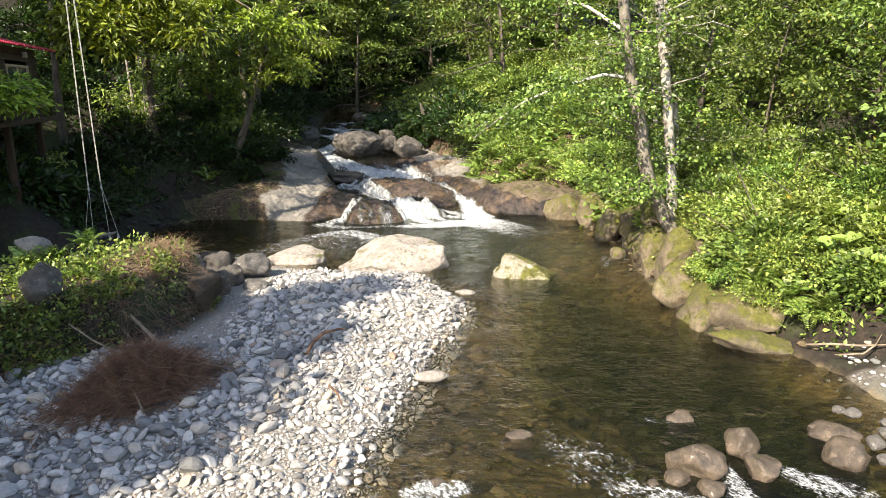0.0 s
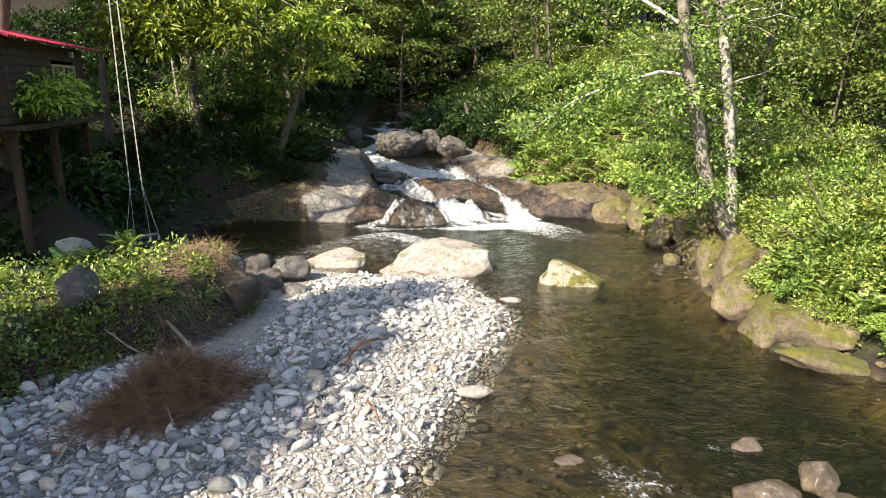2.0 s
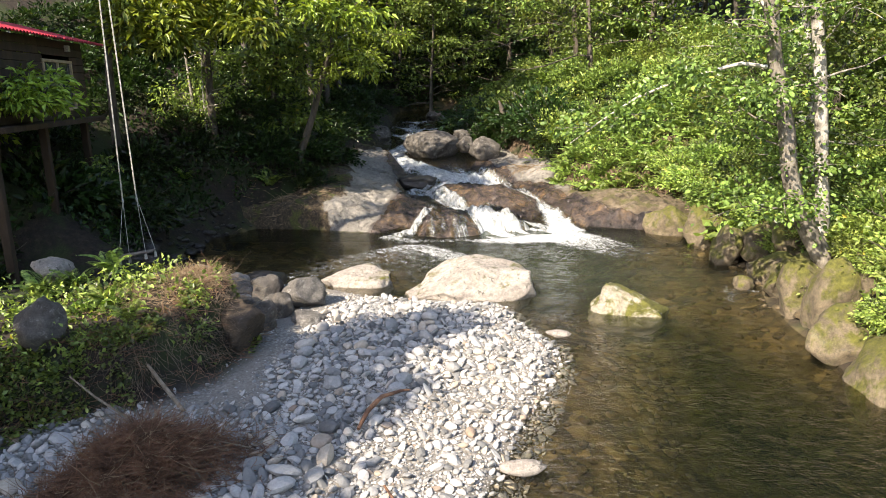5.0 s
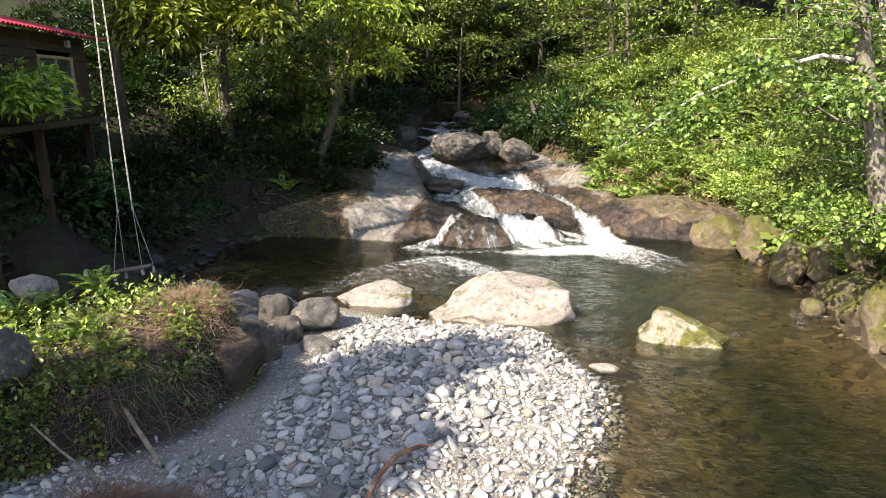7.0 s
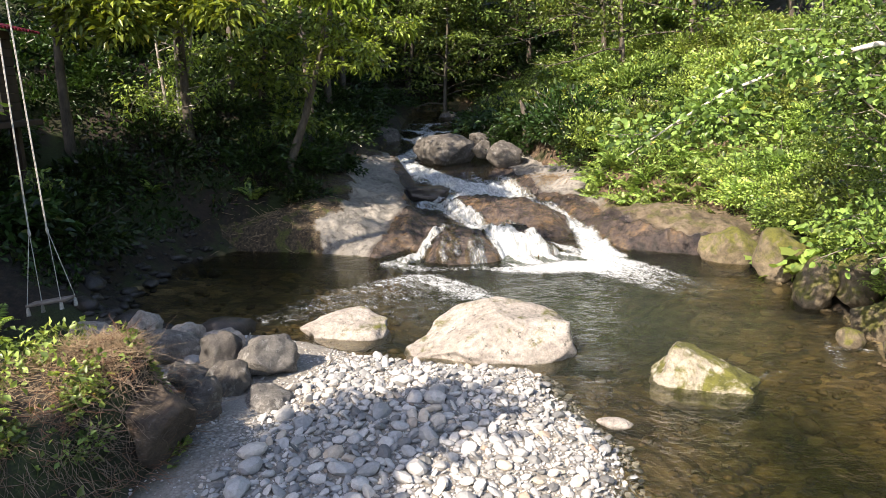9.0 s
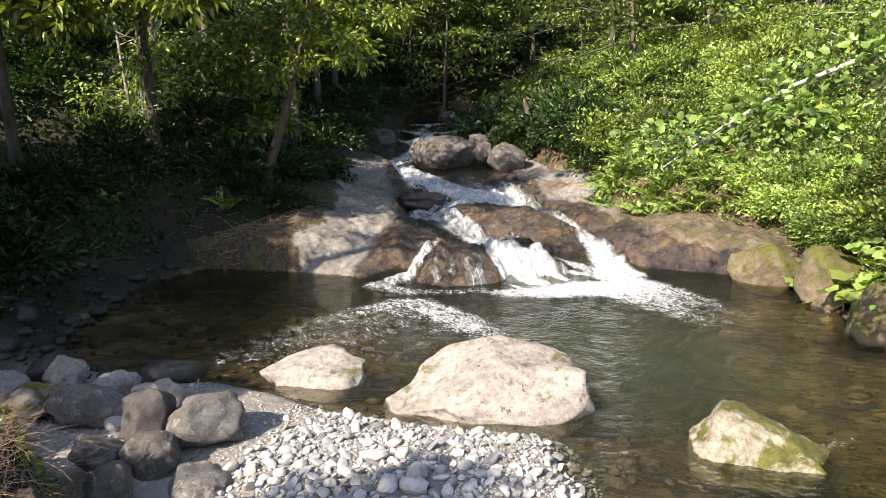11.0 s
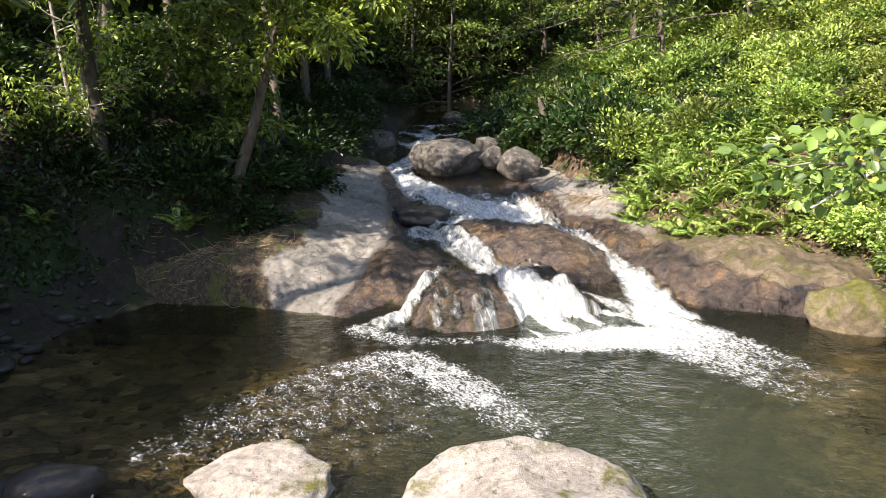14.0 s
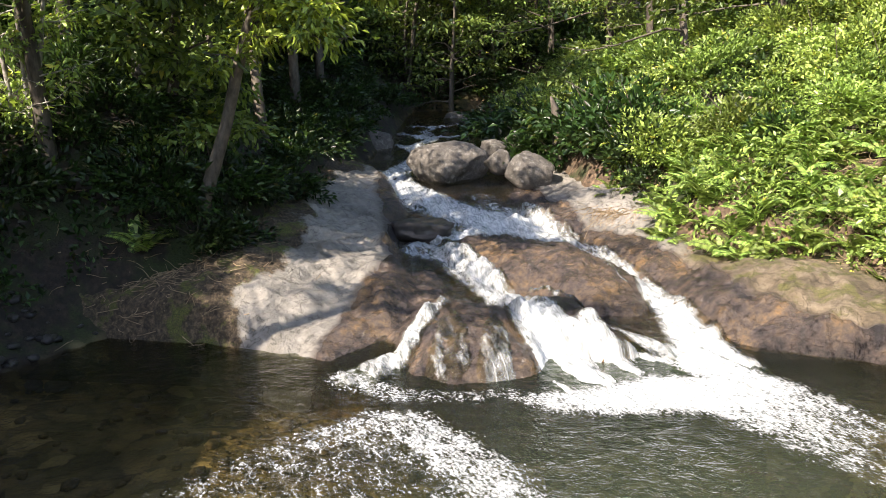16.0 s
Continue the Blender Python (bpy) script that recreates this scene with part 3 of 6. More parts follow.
TABLE_X, TABLE_Y = np.arange(-26, 26.01, 0.09), np.arange(-12, 62.01, 0.09)
TABLE_Z = ground_height(*np.meshgrid(TABLE_X, TABLE_Y))


def heights(p):
    """Ground heights under points, read off a fine table of the land."""
    u, v = (np.clip(p[:, 0], -25.9, 25.8) + 26) / 0.09, (np.clip(p[:, 1], -11.9, 61.8) + 12) / 0.09
    i, j = u.astype(int), v.astype(int)
    a, b = u - i, v - j
    return (TABLE_Z[j, i] * (1 - a) + TABLE_Z[j, i + 1] * a) * (1 - b) + (TABLE_Z[j + 1, i] * (1 - a) + TABLE_Z[j + 1, i + 1] * a) * b


def ground_at(x, y):
    return float(heights(np.array([[float(x), float(y)]]))[0])


xs = np.concatenate([np.linspace(-90, -14, 30)[:-1], np.linspace(-14, -7, 45)[:-1], np.linspace(-7, 7, 130)[:-1], np.linspace(7, 14, 36)[:-1], np.linspace(14, 90, 30)])
ys = np.concatenate([np.linspace(-60, 0, 24)[:-1], np.linspace(0, 22, 200)[:-1], np.linspace(22, 40, 70)[:-1], np.linspace(40, 160, 40)])
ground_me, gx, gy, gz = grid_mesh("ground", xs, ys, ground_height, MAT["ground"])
gd = poly_dist(gx, gy, POOL)
terr = poly_dist(gx, gy, TERRACE)
grav = sstep(0.0, -0.4, terr) * sstep(-7.4, -6.4, gx) * sstep(15.6, 14.6, gy) * (gx < 1)
grav = np.maximum(grav, 0.55 * (gx > 4) * (gy < 8.6) * sstep(-1.4, -0.7, gd))
float_attr(ground_me, "gravel", grav)
float_attr(ground_me, "bed", sstep(-0.12, 0.1, gd))
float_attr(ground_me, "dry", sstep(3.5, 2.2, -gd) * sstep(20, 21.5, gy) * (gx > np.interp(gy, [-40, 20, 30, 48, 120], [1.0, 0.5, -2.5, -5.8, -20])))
ground = tagged(new("ground", ground_me), "river valley floor with gravel bar, soil banks and wooded slopes", "ground", kind="structure")


# ---- bedrock steps of the cascade ----
def hump(x, y, cx, cy, rx, ry, turn, h, sharp=2.0):
    """A rounded swelling of the rock with a flat crown."""
    c, s = math.cos(radians(turn)), math.sin(radians(turn))
    u, v = ((x - cx) * c + (y - cy) * s) / rx, (-(x - cx) * s + (y - cy) * c) / ry
    return h * np.clip(1 - (u * u + v * v) ** (sharp / 2), 0, None) ** 0.6


def bedrock_height(x, y):
    xx, yy = x + 0.12 * fbm(x, y, 31, 3, 0.9), y + 0.12 * fbm(x, y, 32, 3, 0.9)
    w = profile(yy)
    left_edge = np.interp(yy, [19, 20.3, 21.5, 23, 24.3, 25.6, 27.5, 29, 31, 34, 40], [-3.6, -3.7, -3.4, -3.3, -3.8, -4.1, -4.3, -4.75, -5.5, -6.6, -7])
    right_edge = np.interp(yy, [19, 20.6, 21.5, 22.8, 24, 25.4, 26.6, 27.8, 29, 31, 34, 40], [1.5, 1.3, 1.15, 0.95, 0.5, -0.2, -1.0, -1.7, -1.9, -1.8, -2.4, -2.8])
    dl, dr = left_edge - xx, xx - right_edge
    z = w - 0.2
    ledge = 0.2 * sstep(-0.15, 0.35, dl) + 0.24 * np.clip(dl, 0, 2.6) * sstep(19.9, 21.4, yy) - 0.1 * np.clip(dl - 2.8, 0, 3)
    upper = sstep(0.0, 0.35, yy - 24.3 + 0.33 * np.clip(-4.2 - xx, 0, 3))
    z = z + (ledge + 0.24 * upper * sstep(-0.15, 0.3, dl)) * (1 - 0.8 * sstep(30.5, 34, yy))
    z = z + 0.22 * sstep(-0.2, 0.3, dr) + np.interp(yy, [20, 23.5, 26], [0.05, 0.08, 0.15]) * np.clip(dr, 0, 6)
    z = z + hump(xx, yy, 2.7, 22.3, 2.0, 1.35, -22, 0.28, 2.4)
    z = z + hump(xx, yy, -1.2, 23.85, 2.35, 1.2, -46, 0.52, 2.4)
    z = z + hump(xx, yy, -0.8, 21.5, 1.35, 0.55, -50, 0.46, 2.6)
    z = z + hump(xx, yy, -2.15, 20.85, 1.08, 1.35, 18, 0.5, 2.2)
    z = z + hump(xx, yy, -3.35, 22.5, 0.85, 1.7, 12, 0.2)
    z = z + hump(xx, yy, -0.3, 26.9, 1.1, 0.6, 10, 0.14) + hump(xx, yy, -1.4, 26.9, 0.6, 0.3, 10, 0.2)
    z = z + 0.06 * fbm(x * 1.5 - y, x * 0.5 + y, 17, 4, 2.2) + 0.06 * fbm(x, y, 11, 5, 0.8) + 0.05 * np.abs(fbm(x * 2 + y, y * 0.7, 13, 4, 1.3)) + 0.04 * np.round(2.5 * fbm(x, y * 0.6, 14, 3, 0.8)) / 2.5
    lip = np.interp(x, [-9, -7.6, -5.4, -4.5, -3.8, -3, -2.2, -1.3, -0.4, 0.4, 1, 2.1, 3.2, 3.8, 5], [20.9, 20.9, 20.6, 20.3, 19.9, 19.75, 19.5, 19.75, 20.3, 20.7, 21.2, 21.0, 20.7, 20.5, 20.2])
    return z - 1.6 * sstep(0.25, -0.6, y - lip - 0.1 * fbm(x, y, 15, 3, 1.5))


bx, by = np.linspace(-9.0, 4.8, 300), np.concatenate([np.linspace(18.6, 28.5, 290)[:-1], np.linspace(28.5, 46, 80)])
bed_me, qx, qy, qz = grid_mesh("bedrock", bx, by, bedrock_height, MAT["bedrock"])
left_wet = np.interp(qy, [19, 20.3, 22, 24, 26, 30, 40], [-4.3, -4.2, -3.9, -3.9, -4.5, -5.5, -7])
right_wet = np.interp(qy, [19, 20.5, 21.2, 22, 23, 25, 26, 30, 40], [6, 6, 2.6, 1.9, 1.7, 1.0, -0.1, -1.5, -3.2])
float_attr(bed_me, "wet", sstep(-0.5, 0.4, qx - left_wet) * sstep(0.5, -0.5, qx - right_wet))
float_attr(bed_me, "brown", sstep(0.8, 1.6, qx) * sstep(25.2, 24.2, qy))
soil_edge = np.interp(qy, [19, 20, 22, 24.7, 28, 34, 46], [-4.9, -5.1, -5.5, -6.0, -6.2, -6.3, -6.8])
float_attr(bed_me, "soil", sstep(-0.35, 0.35, soil_edge - qx + 0.4 * fbm(qx, qy, 51, 4, 0.9)))
bedrock = tagged(new("bedrock", bed_me), "grey volcanic ledge, brown and wet where the stream runs over it", "bedrock", kind="structure")


# ---- water ----
CHUTES = [  # x, y, half width, whiteness
    [(-4.3, 36.0, 0.7, 0.7), (-5.0, 34.0, 0.7, 0.7), (-5.6, 32.3, 0.55, 0.75), (-5.05, 30.4, 0.6, 0.85), (-4.0, 28.7, 0.8, 0.95), (-2.9, 27.6, 0.95, 1.0), (-1.9, 26.8, 0.9, 1.0), (-1.3, 26.3, 0.7, 0.9), (-0.7, 25.8, 0.5, 0.7)],
    [(-2.4, 26.4, 0.7, 0.95), (-3.2, 25.9, 0.5, 0.85), (-3.7, 25.2, 0.45, 0.7), (-3.0, 24.7, 0.45, 0.8), (-2.45, 23.7, 0.38, 0.8), (-1.9, 22.7, 0.34, 0.82), (-1.5, 22.0, 0.34, 0.9), (-1.25, 21.2, 0.38, 0.95), (-0.95, 20.5, 0.45, 1.0), (-0.6, 19.8, 0.6, 1.0)],
    [(-0.8, 25.9, 0.45, 0.8), (-0.25, 25.1, 0.32, 0.6), (0.2, 24.4, 0.28, 0.65), (0.5, 23.5, 0.28, 0.8), (0.7, 22.7, 0.3, 0.92), (0.85, 21.9, 0.36, 1.0), (1.0, 21.0, 0.5, 1.0), (1.2, 20.2, 0.7, 1.0)],
    [(-2.55, 21.6, 0.12, 0.55), (-2.8, 21.0, 0.2, 0.72), (-3.05, 20.4, 0.3, 0.82), (-3.45, 19.8, 0.42, 0.75)],
    [(-1.15, 21.6, 0.24, 0.72), (-1.0, 21.0, 0.36, 0.88), (-0.75, 20.3, 0.45, 1.0)],
    [(-0.55, 21.1, 0.22, 0.62), (-0.4, 20.7, 0.34, 0.85), (-0.1, 20.1, 0.5, 1.0)], [(0.05, 20.75, 0.2, 0.7), (0.35, 20.4, 0.4, 1.0), (0.5, 20.0, 0.5, 1.0)],
    [(-1.3, 22.7, 0.1, 0.45), (-0.6, 22.1, 0.09, 0.48), (0.1, 21.4, 0.13, 0.6), (0.6, 20.8, 0.3, 0.9)],
    [(-2.5, 21.2, 0.2, 0.3), (-2.35, 20.6, 0.32, 0.4), (-2.3, 20.0, 0.4, 0.5)], [(-1.85, 21.3, 0.2, 0.28), (-1.75, 20.5, 0.3, 0.37), (-1.7, 19.9, 0.35, 0.48)],
    [(-0.4, 24.6, 0.08, 0.45), (-0.05, 23.6, 0.08, 0.46), (0.2, 22.9, 0.1, 0.55)],
    [(-2.7, 29.3, 0.35, 0.4), (-2.3, 28.3, 0.5, 0.55), (-1.6, 27.4, 0.5, 0.75)],
    [(-5.4, 41.4, 0.4, 0.6), (-5.9, 39.9, 0.3, 0.5), (-5.2, 37.8, 0.35, 0.65), (-5.6, 36.2, 0.4, 0.7), (-4.7, 34.4, 0.5, 0.7)],
    [(-6.9, 41.6, 0.2, 0.5), (-6.0, 41.0, 0.3, 0.6), (-4.4, 41.7, 0.2, 0.5)],
    [(-6.9, 39.4, 0.2, 0.5), (-5.6, 38.0, 0.35, 0.75), (-4.4, 38.3, 0.3, 0.65), (-3.5, 39.3, 0.2, 0.45)],
    [(-6.6, 36.9, 0.25, 0.45), (-5.2, 35.2, 0.45, 0.75), (-3.6, 36.4, 0.25, 0.45)],
]
PLUMES = [
    [(-3.6, 19.75, 0.35, 0.55), (-2.9, 19.35, 0.28, 0.5), (-2.2, 19.35, 0.2, 0.38), (-1.6, 19.5, 0.2, 0.4), (-0.9, 19.3, 0.4, 0.7), (-0.3, 19.45, 0.5, 0.85), (0.3, 19.7, 0.6, 0.95), (1.0, 19.65, 0.75, 0.88), (1.5, 19.0, 0.7, 0.6), (1.95, 18.3, 0.55, 0.42), (2.4, 17.8, 0.45, 0.27)],
    [(0.9, 20.6, 0.5, 1.0), (1.5, 19.9, 0.5, 0.8), (2.1, 19.1, 0.55, 0.5), (2.7, 18.3, 0.5, 0.3)],
    [(-3.1, 18.75, 0.25, 0.55), (-2.6, 18.65, 0.4, 0.62), (-2.1, 18.15, 0.5, 0.62), (-1.6, 17.6, 0.5, 0.6), (-1.15, 17.1, 0.4, 0.5), (-0.95, 16.8, 0.3, 0.36)],
    [(-3.0, 18.6, 0.3, 0.6), (-3.6, 18.0, 0.5, 0.44), (-4.0, 17.3, 0.6, 0.38), (-4.4, 16.6, 0.6, 0.36), (-4.8, 16.0, 0.45, 0.34)],
    [(-2.7, 18.2, 0.6, 0.42), (-3.0, 17.4, 0.8, 0.36), (-3.6, 16.8, 0.8, 0.34), (-4.3, 16.1, 0.6, 0.3)], [(-2.0, 17.6, 0.6, 0.36), (-2.4, 16.8, 0.6, 0.28), (-3.0, 16.1, 0.5, 0.25)],
    [(1.2, 7.05, 0.3, 0.3), (1.45, 6.7, 0.45, 0.38), (1.8, 6.2, 0.5, 0.3)],
    [(-0.3, 6.0, 0.25, 0.6), (0.1, 6.1, 0.2, 0.6)], [(1.8, 6.1, 0.2, 0.5), (2.2, 5.85, 0.25, 0.6), (2.6, 5.7, 0.2, 0.5)], [(2.9, 6.35, 0.12, 0.6), (2.9, 5.8, 0.2, 0.62)], [(3.5, 6.3, 0.2, 0.55), (3.8, 6.0, 0.3, 0.6), (4.1, 5.9, 0.2, 0.4)],
    [(2.3, 7.5, 0.1, 0.35), (2.7, 7.45, 0.08, 0.4)], [(4.2, 15.2, 0.12, 0.4), (3.8, 15.4, 0.2, 0.36), (3.6, 14.6, 0.12, 0.3)], [(2.3, 14.1, 0.08, 0.4), (2.7, 14.3, 0.12, 0.3)],
]


def streak(x, y, lines):
    """Whiteness from lines of flow: strongest in the middle of each, fading to its sides."""
    best = np.zeros(x.shape)
    for line in lines:
        for (x0, y0, w0, s0), (x1, y1, w1, s1) in zip(line[:-1], line[1:]):
            dx, dy = x1 - x0, y1 - y0
            t = np.clip(((x - x0) * dx + (y - y0) * dy) / (dx * dx + dy * dy), 0, 1)
            d = np.hypot(x - x0 - t * dx, y - y0 - t * dy) / (w0 + (w1 - w0) * t)
            best = np.maximum(best, (s0 + (s1 - s0) * t) * (1 - sstep(0.35, 1.25, d)))
    return best


def pool_height(x, y):
    f = streak(x, y, PLUMES)
    rap = sstep(8.5, 6, y)
    return WATER + (0.008 + 0.02 * rap) * fbm(x, y, 23, 4, 1.3) + 0.07 * np.clip(f - 0.5, 0, 1) * (1 + fbm(x, y, 24, 3, 3.0))


pool_me, wx, wy, wz = grid_mesh("water", np.concatenate([np.linspace(-40, -9, 8)[:-1], np.linspace(-9, 7, 230)[:-1], np.linspace(7, 30, 6)]), np.concatenate([np.linspace(-40, 4, 40)[:-1], np.linspace(4, 21.3, 260)]), pool_height, MAT["water"])
float_attr(pool_me, "foam", streak(wx, wy, PLUMES))
vec_attr(pool_me, "flow", np.stack([(wx * 0.6 - wy * 0.8) * 4.6, (wx * 0.8 + wy * 0.6) * 6.6, wx * 0], -1))
float_attr(pool_me, "murk", 0.03 + 0.27 * np.exp(-((wx - 0.6) / 2.8) ** 2 - ((wy - 16.8) / 2.6) ** 2))      # more of the pale diffuse colour below the fall
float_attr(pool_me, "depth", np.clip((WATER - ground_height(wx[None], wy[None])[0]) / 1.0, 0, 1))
pool = tagged(new("water_pool", pool_me), "clear green-brown river pool with foam below the cascade", "water", kind="structure")


def water_height(x, y):
    f = streak(x, y, CHUTES)
    bed = bedrock_height(x, y)
    w = sstep(0.04, 0.35, f)
    still = profile(y) - 0.06
    film = still + w * (np.maximum(profile(y) - 0.05, bed + 0.025 + 0.05 * f) - still)
    film = film + 0.12 * sstep(33, 36, y)
    return film + 0.1 * f * (fbm(x * 2.6 + y * 1.2, y * 0.8, 21, 5, 1.6) + 0.2) - 0.02


cas_me, wx, wy, wz = grid_mesh("water", np.linspace(-8, 3.2, 260), np.concatenate([np.linspace(19.5, 28.5, 280)[:-1], np.linspace(28.5, 48, 70)]), water_height, MAT["fall"])
float_attr(cas_me, "foam", np.clip(1.0 * streak(wx, wy, CHUTES) + 0.12 * (wy > 29), 0, 1))
vec_attr(cas_me, "flow", np.stack([wx * 3.8 + wy * 1.7, wy * 1.25 - wx * 0.5, wx * 0], -1))
float_attr(cas_me, "murk", 0.05 + 0 * wx)
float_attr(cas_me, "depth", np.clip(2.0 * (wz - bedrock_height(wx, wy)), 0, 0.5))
cascade = tagged(new("water_cascade", cas_me), "white water running down the rock steps", "water", kind="structure")

# ---- boulders in the pool and on the cascade ----
boulder("boulder", "pale lichen-spotted boulder standing in the pool", -1.05, 15.0, -0.24, (2.75, 1.6, 1.35), 5, "pale_rock", rz=4, subdiv=5, flat=0.95, rough=0.3, cuts=[(-0.62, -0.2, 0.75, 0.25), (0.22, 0, 0.97, 0.36), (1, 0.1, 0.15, 0.4), (0.1, -0.85, 0.5, 0.34), (-0.3, -0.6, 0.7, 0.36)])
boulder("boulder", "low pale boulder half under water", -3.42, 15.5, -0.3, (1.5, 0.95, 0.8), 8, "pale_rock", rz=-4, subdiv=5, flat=0.9, rough=0.35, cuts=[(0.25, -0.2, 0.95, 0.3), (-0.6, 0, 0.8, 0.33), (0, -0.9, 0.3, 0.36)])
boulder("boulder", "pale boulder with a mossy top in the pool", 1.66, 14.05, -0.32, (1.5, 1.0, 1.05), 9, "moss_rock", rz=-8, subdiv=5, flat=0.9, rough=0.42, cuts=[(0.5, 0.05, 0.86, 0.24), (-0.9, 0, 0.35, 0.34), (0.05, -0.85, 0.5, 0.3)])
boulder("boulder", "grey boulder splitting the upper stream", -3.85, 31.6, 1.0, (2.45, 1.9, 1.4), 12, "grey_rock", subdiv=5)
boulder("boulder", "rounded grey boulder beside the upper fall", -1.42, 29.8, 0.98, (1.35, 1.1, 1.15), 14, "grey_rock")
boulder("boulder", "dark wet rock under the ledge beside the chute", -3.75, 26.1, 0.3, (1.75, 1.0, 0.66), 15, "wet_dark_shade_rock", rz=-14, flat=1.0, rough=0.4, cuts=[(0.1, 0, 1, 0.2), (0.3, -0.9, 0.3, 0.3), (-0.5, 0.2, 0.8, 0.28)])
for x, y, z, s, q in [(-2.3, 31.4, 1.1, 1.0, 31), (-2.6, 32.4, 1.35, 0.9, 32), (-1.8, 32.6, 1.45, 0.8, 33), (-2.0, 33.6, 1.5, 0.9, 35)]:
    boulder("boulder", "grey boulder in the heap beside the upper stream", x, y, z, (s, s * 0.8, s * 0.75), q, "grey_rock", rz=q * 40, group="heap of boulders", subdiv=4, flat=1.0, rough=0.3)
for x, y, z, s, q in [(-4.4, 43.0, 1.65, 0.9, 36), (-5.2, 44.5, 1.65, 1.2, 37), (-7.4, 36.5, 1.2, 2.2, 40)]:
    boulder("boulder", "shaded grey boulder at the head of the stream", x, y, z, (s, s * 0.8, s * 0.7), q, "grey_rock", rz=q * 40, group="boulders upstream", subdiv=4, flat=1.0, rough=0.3)

# boulders of the near rapids
NEAR = [(2.62, 6.4, -0.22, 0.66, 0.5, 0.46, "large smooth tan river boulder in the rapids"), (3.25, 6.75, -0.22, 0.48, 0.4, 0.4, "smooth tan river boulder in the rapids"), (3.25, 6.3, -0.24, 0.46, 0.42, 0.36, "smooth wet tan boulder in the rapids"),
        (4.4, 7.05, -0.3, 0.62, 0.4, 0.3, "flat brown river stone near the bank"), (4.25, 6.5, -0.25, 0.58, 0.5, 0.44, "angular tan river boulder near the bank"), (2.62, 6.02, -0.33, 0.4, 0.3, 0.28, "dark wet stone in the rapids"),
        (2.35, 6.2, -0.33, 0.34, 0.28, 0.26, "small wet stone in the rapids"), (2.85, 7.5, -0.36, 0.42, 0.35, 0.3, "reddish wet stone breaking the surface"), (0.85, 7.15, -0.36, 0.5, 0.3, 0.24, "flat orange-brown stone breaking the surface"),
        (1.45, 8.35, -0.42, 0.5, 0.3, 0.2, "submerged brown stone under the surface"), (-0.1, 6.2, -0.36, 0.4, 0.3, 0.2, "wet stone in the rapids"), (2.1, 6.15, -0.36, 0.3, 0.25, 0.2, "small wet stone in the rapids")]
for k, (x, y, z, a, b, c, lab) in enumerate(NEAR):
    boulder("river_stone", lab, x, y, z - 0.03, (a * 0.95, b * 1.0, c), 60 + k, "river_stone", rz=k * 47, group="stones of the rapids", subdiv=4, rough=0.32, flat=0.95)
for k, (x, y, s) in enumerate([(4.85, 7.45, 0.22), (4.75, 7.55, 0.18), (4.7, 6.75, 0.26), (4.85, 6.6, 0.24), (4.95, 6.95, 0.2), (4.6, 6.4, 0.2), (5.05, 6.5, 0.26), (5.1, 7.2, 0.18), (4.8, 6.3, 0.22), (5.2, 6.8, 0.2)]):
    boulder("river_stone", "pale round cobble at the water's edge", x, y, -0.26, (s, s * 0.8, s * 0.6), 80 + k, "lichen_rock", rz=k * 31, group="cobbles of the stony shore", subdiv=3)
boulder("slab_stone", "flat pale slab at the edge of the gravel", -0.17, 8.75, -0.29, (0.5, 0.24, 0.16), 91, "pale_rock", rz=8, subdiv=3)
boulder("slab_stone", "flat pale slab lying in shallow water", 0.42, 12.7, -0.31, (0.42, 0.22, 0.12), 92, "pale_rock", rz=-4, subdiv=3)

# boulders under the right bank
BANK = [(4.3, 17.4, -0.05, 0.9, 0.9, 1.3), (4.85, 16.9, 0.25, 1.2, 1.0, 1.1), (4.75, 15.7, 0.0, 1.4, 1.0, 1.0), (4.05, 15.35, -0.25, 0.5, 0.4, 0.4), (4.75, 14.8, 0.1, 1.2, 1.0, 1.0), (4.55, 13.9, 0.1, 0.9, 1.1, 1.5), (4.75, 13.0, 0.1, 1.2, 1.4, 1.5),
        (4.5, 12.0, 0.0, 1.3, 1.1, 1.1), (4.45, 11.2, -0.05, 1.4, 1.1, 0.95), (4.75, 10.5, -0.05, 1.9, 1.1, 0.95), (4.9, 9.8, -0.22, 1.7, 0.7, 0.42), (5.4, 9.7, -0.2, 1.4, 0.7, 0.5), (4.25, 19.0, 0.05, 1.2, 1.2, 1.2), (3.7, 20.4, 0.05, 1.2, 1.0, 1.0), (6.2, 9.5, 0.2, 1.0, 0.8, 0.9),
        (5.3, 12.8, 0.5, 1.1, 1.3, 0.9), (5.35, 11.4, 0.3, 1.1, 1.1, 0.8), (5.2, 14.6, 0.45, 1.0, 1.0, 0.8), (5.2, 16.2, 0.45, 1.0, 1.2, 0.9)]
for k, (x, y, z, a, b, c) in enumerate(BANK):
    s = 0.8 + 0.4 * ((k * 37) % 11) / 10
    boulder("bank_boulder", "brown bank boulder with moss at the water's edge", x + 0.12 * (1 - s), y + 0.15 * math.sin(k * 2.3), z - 0.1 * (k % 3), (a * s, b * (1.9 - s), c * (0.7 + 0.35 * s)), 110 + k, "bank_rock", rz=k * 53, rx=14 * math.sin(k * 1.7), ry=16 * math.cos(k * 2.9), group="boulders of the sunny bank", flat=1.0, rough=0.36)

boulder("boulder", "small white stone among roots at the pool's edge", 4.38, 22.0, 0.14, (0.3, 0.22, 0.24), 132, "pale_rock", subdiv=3)

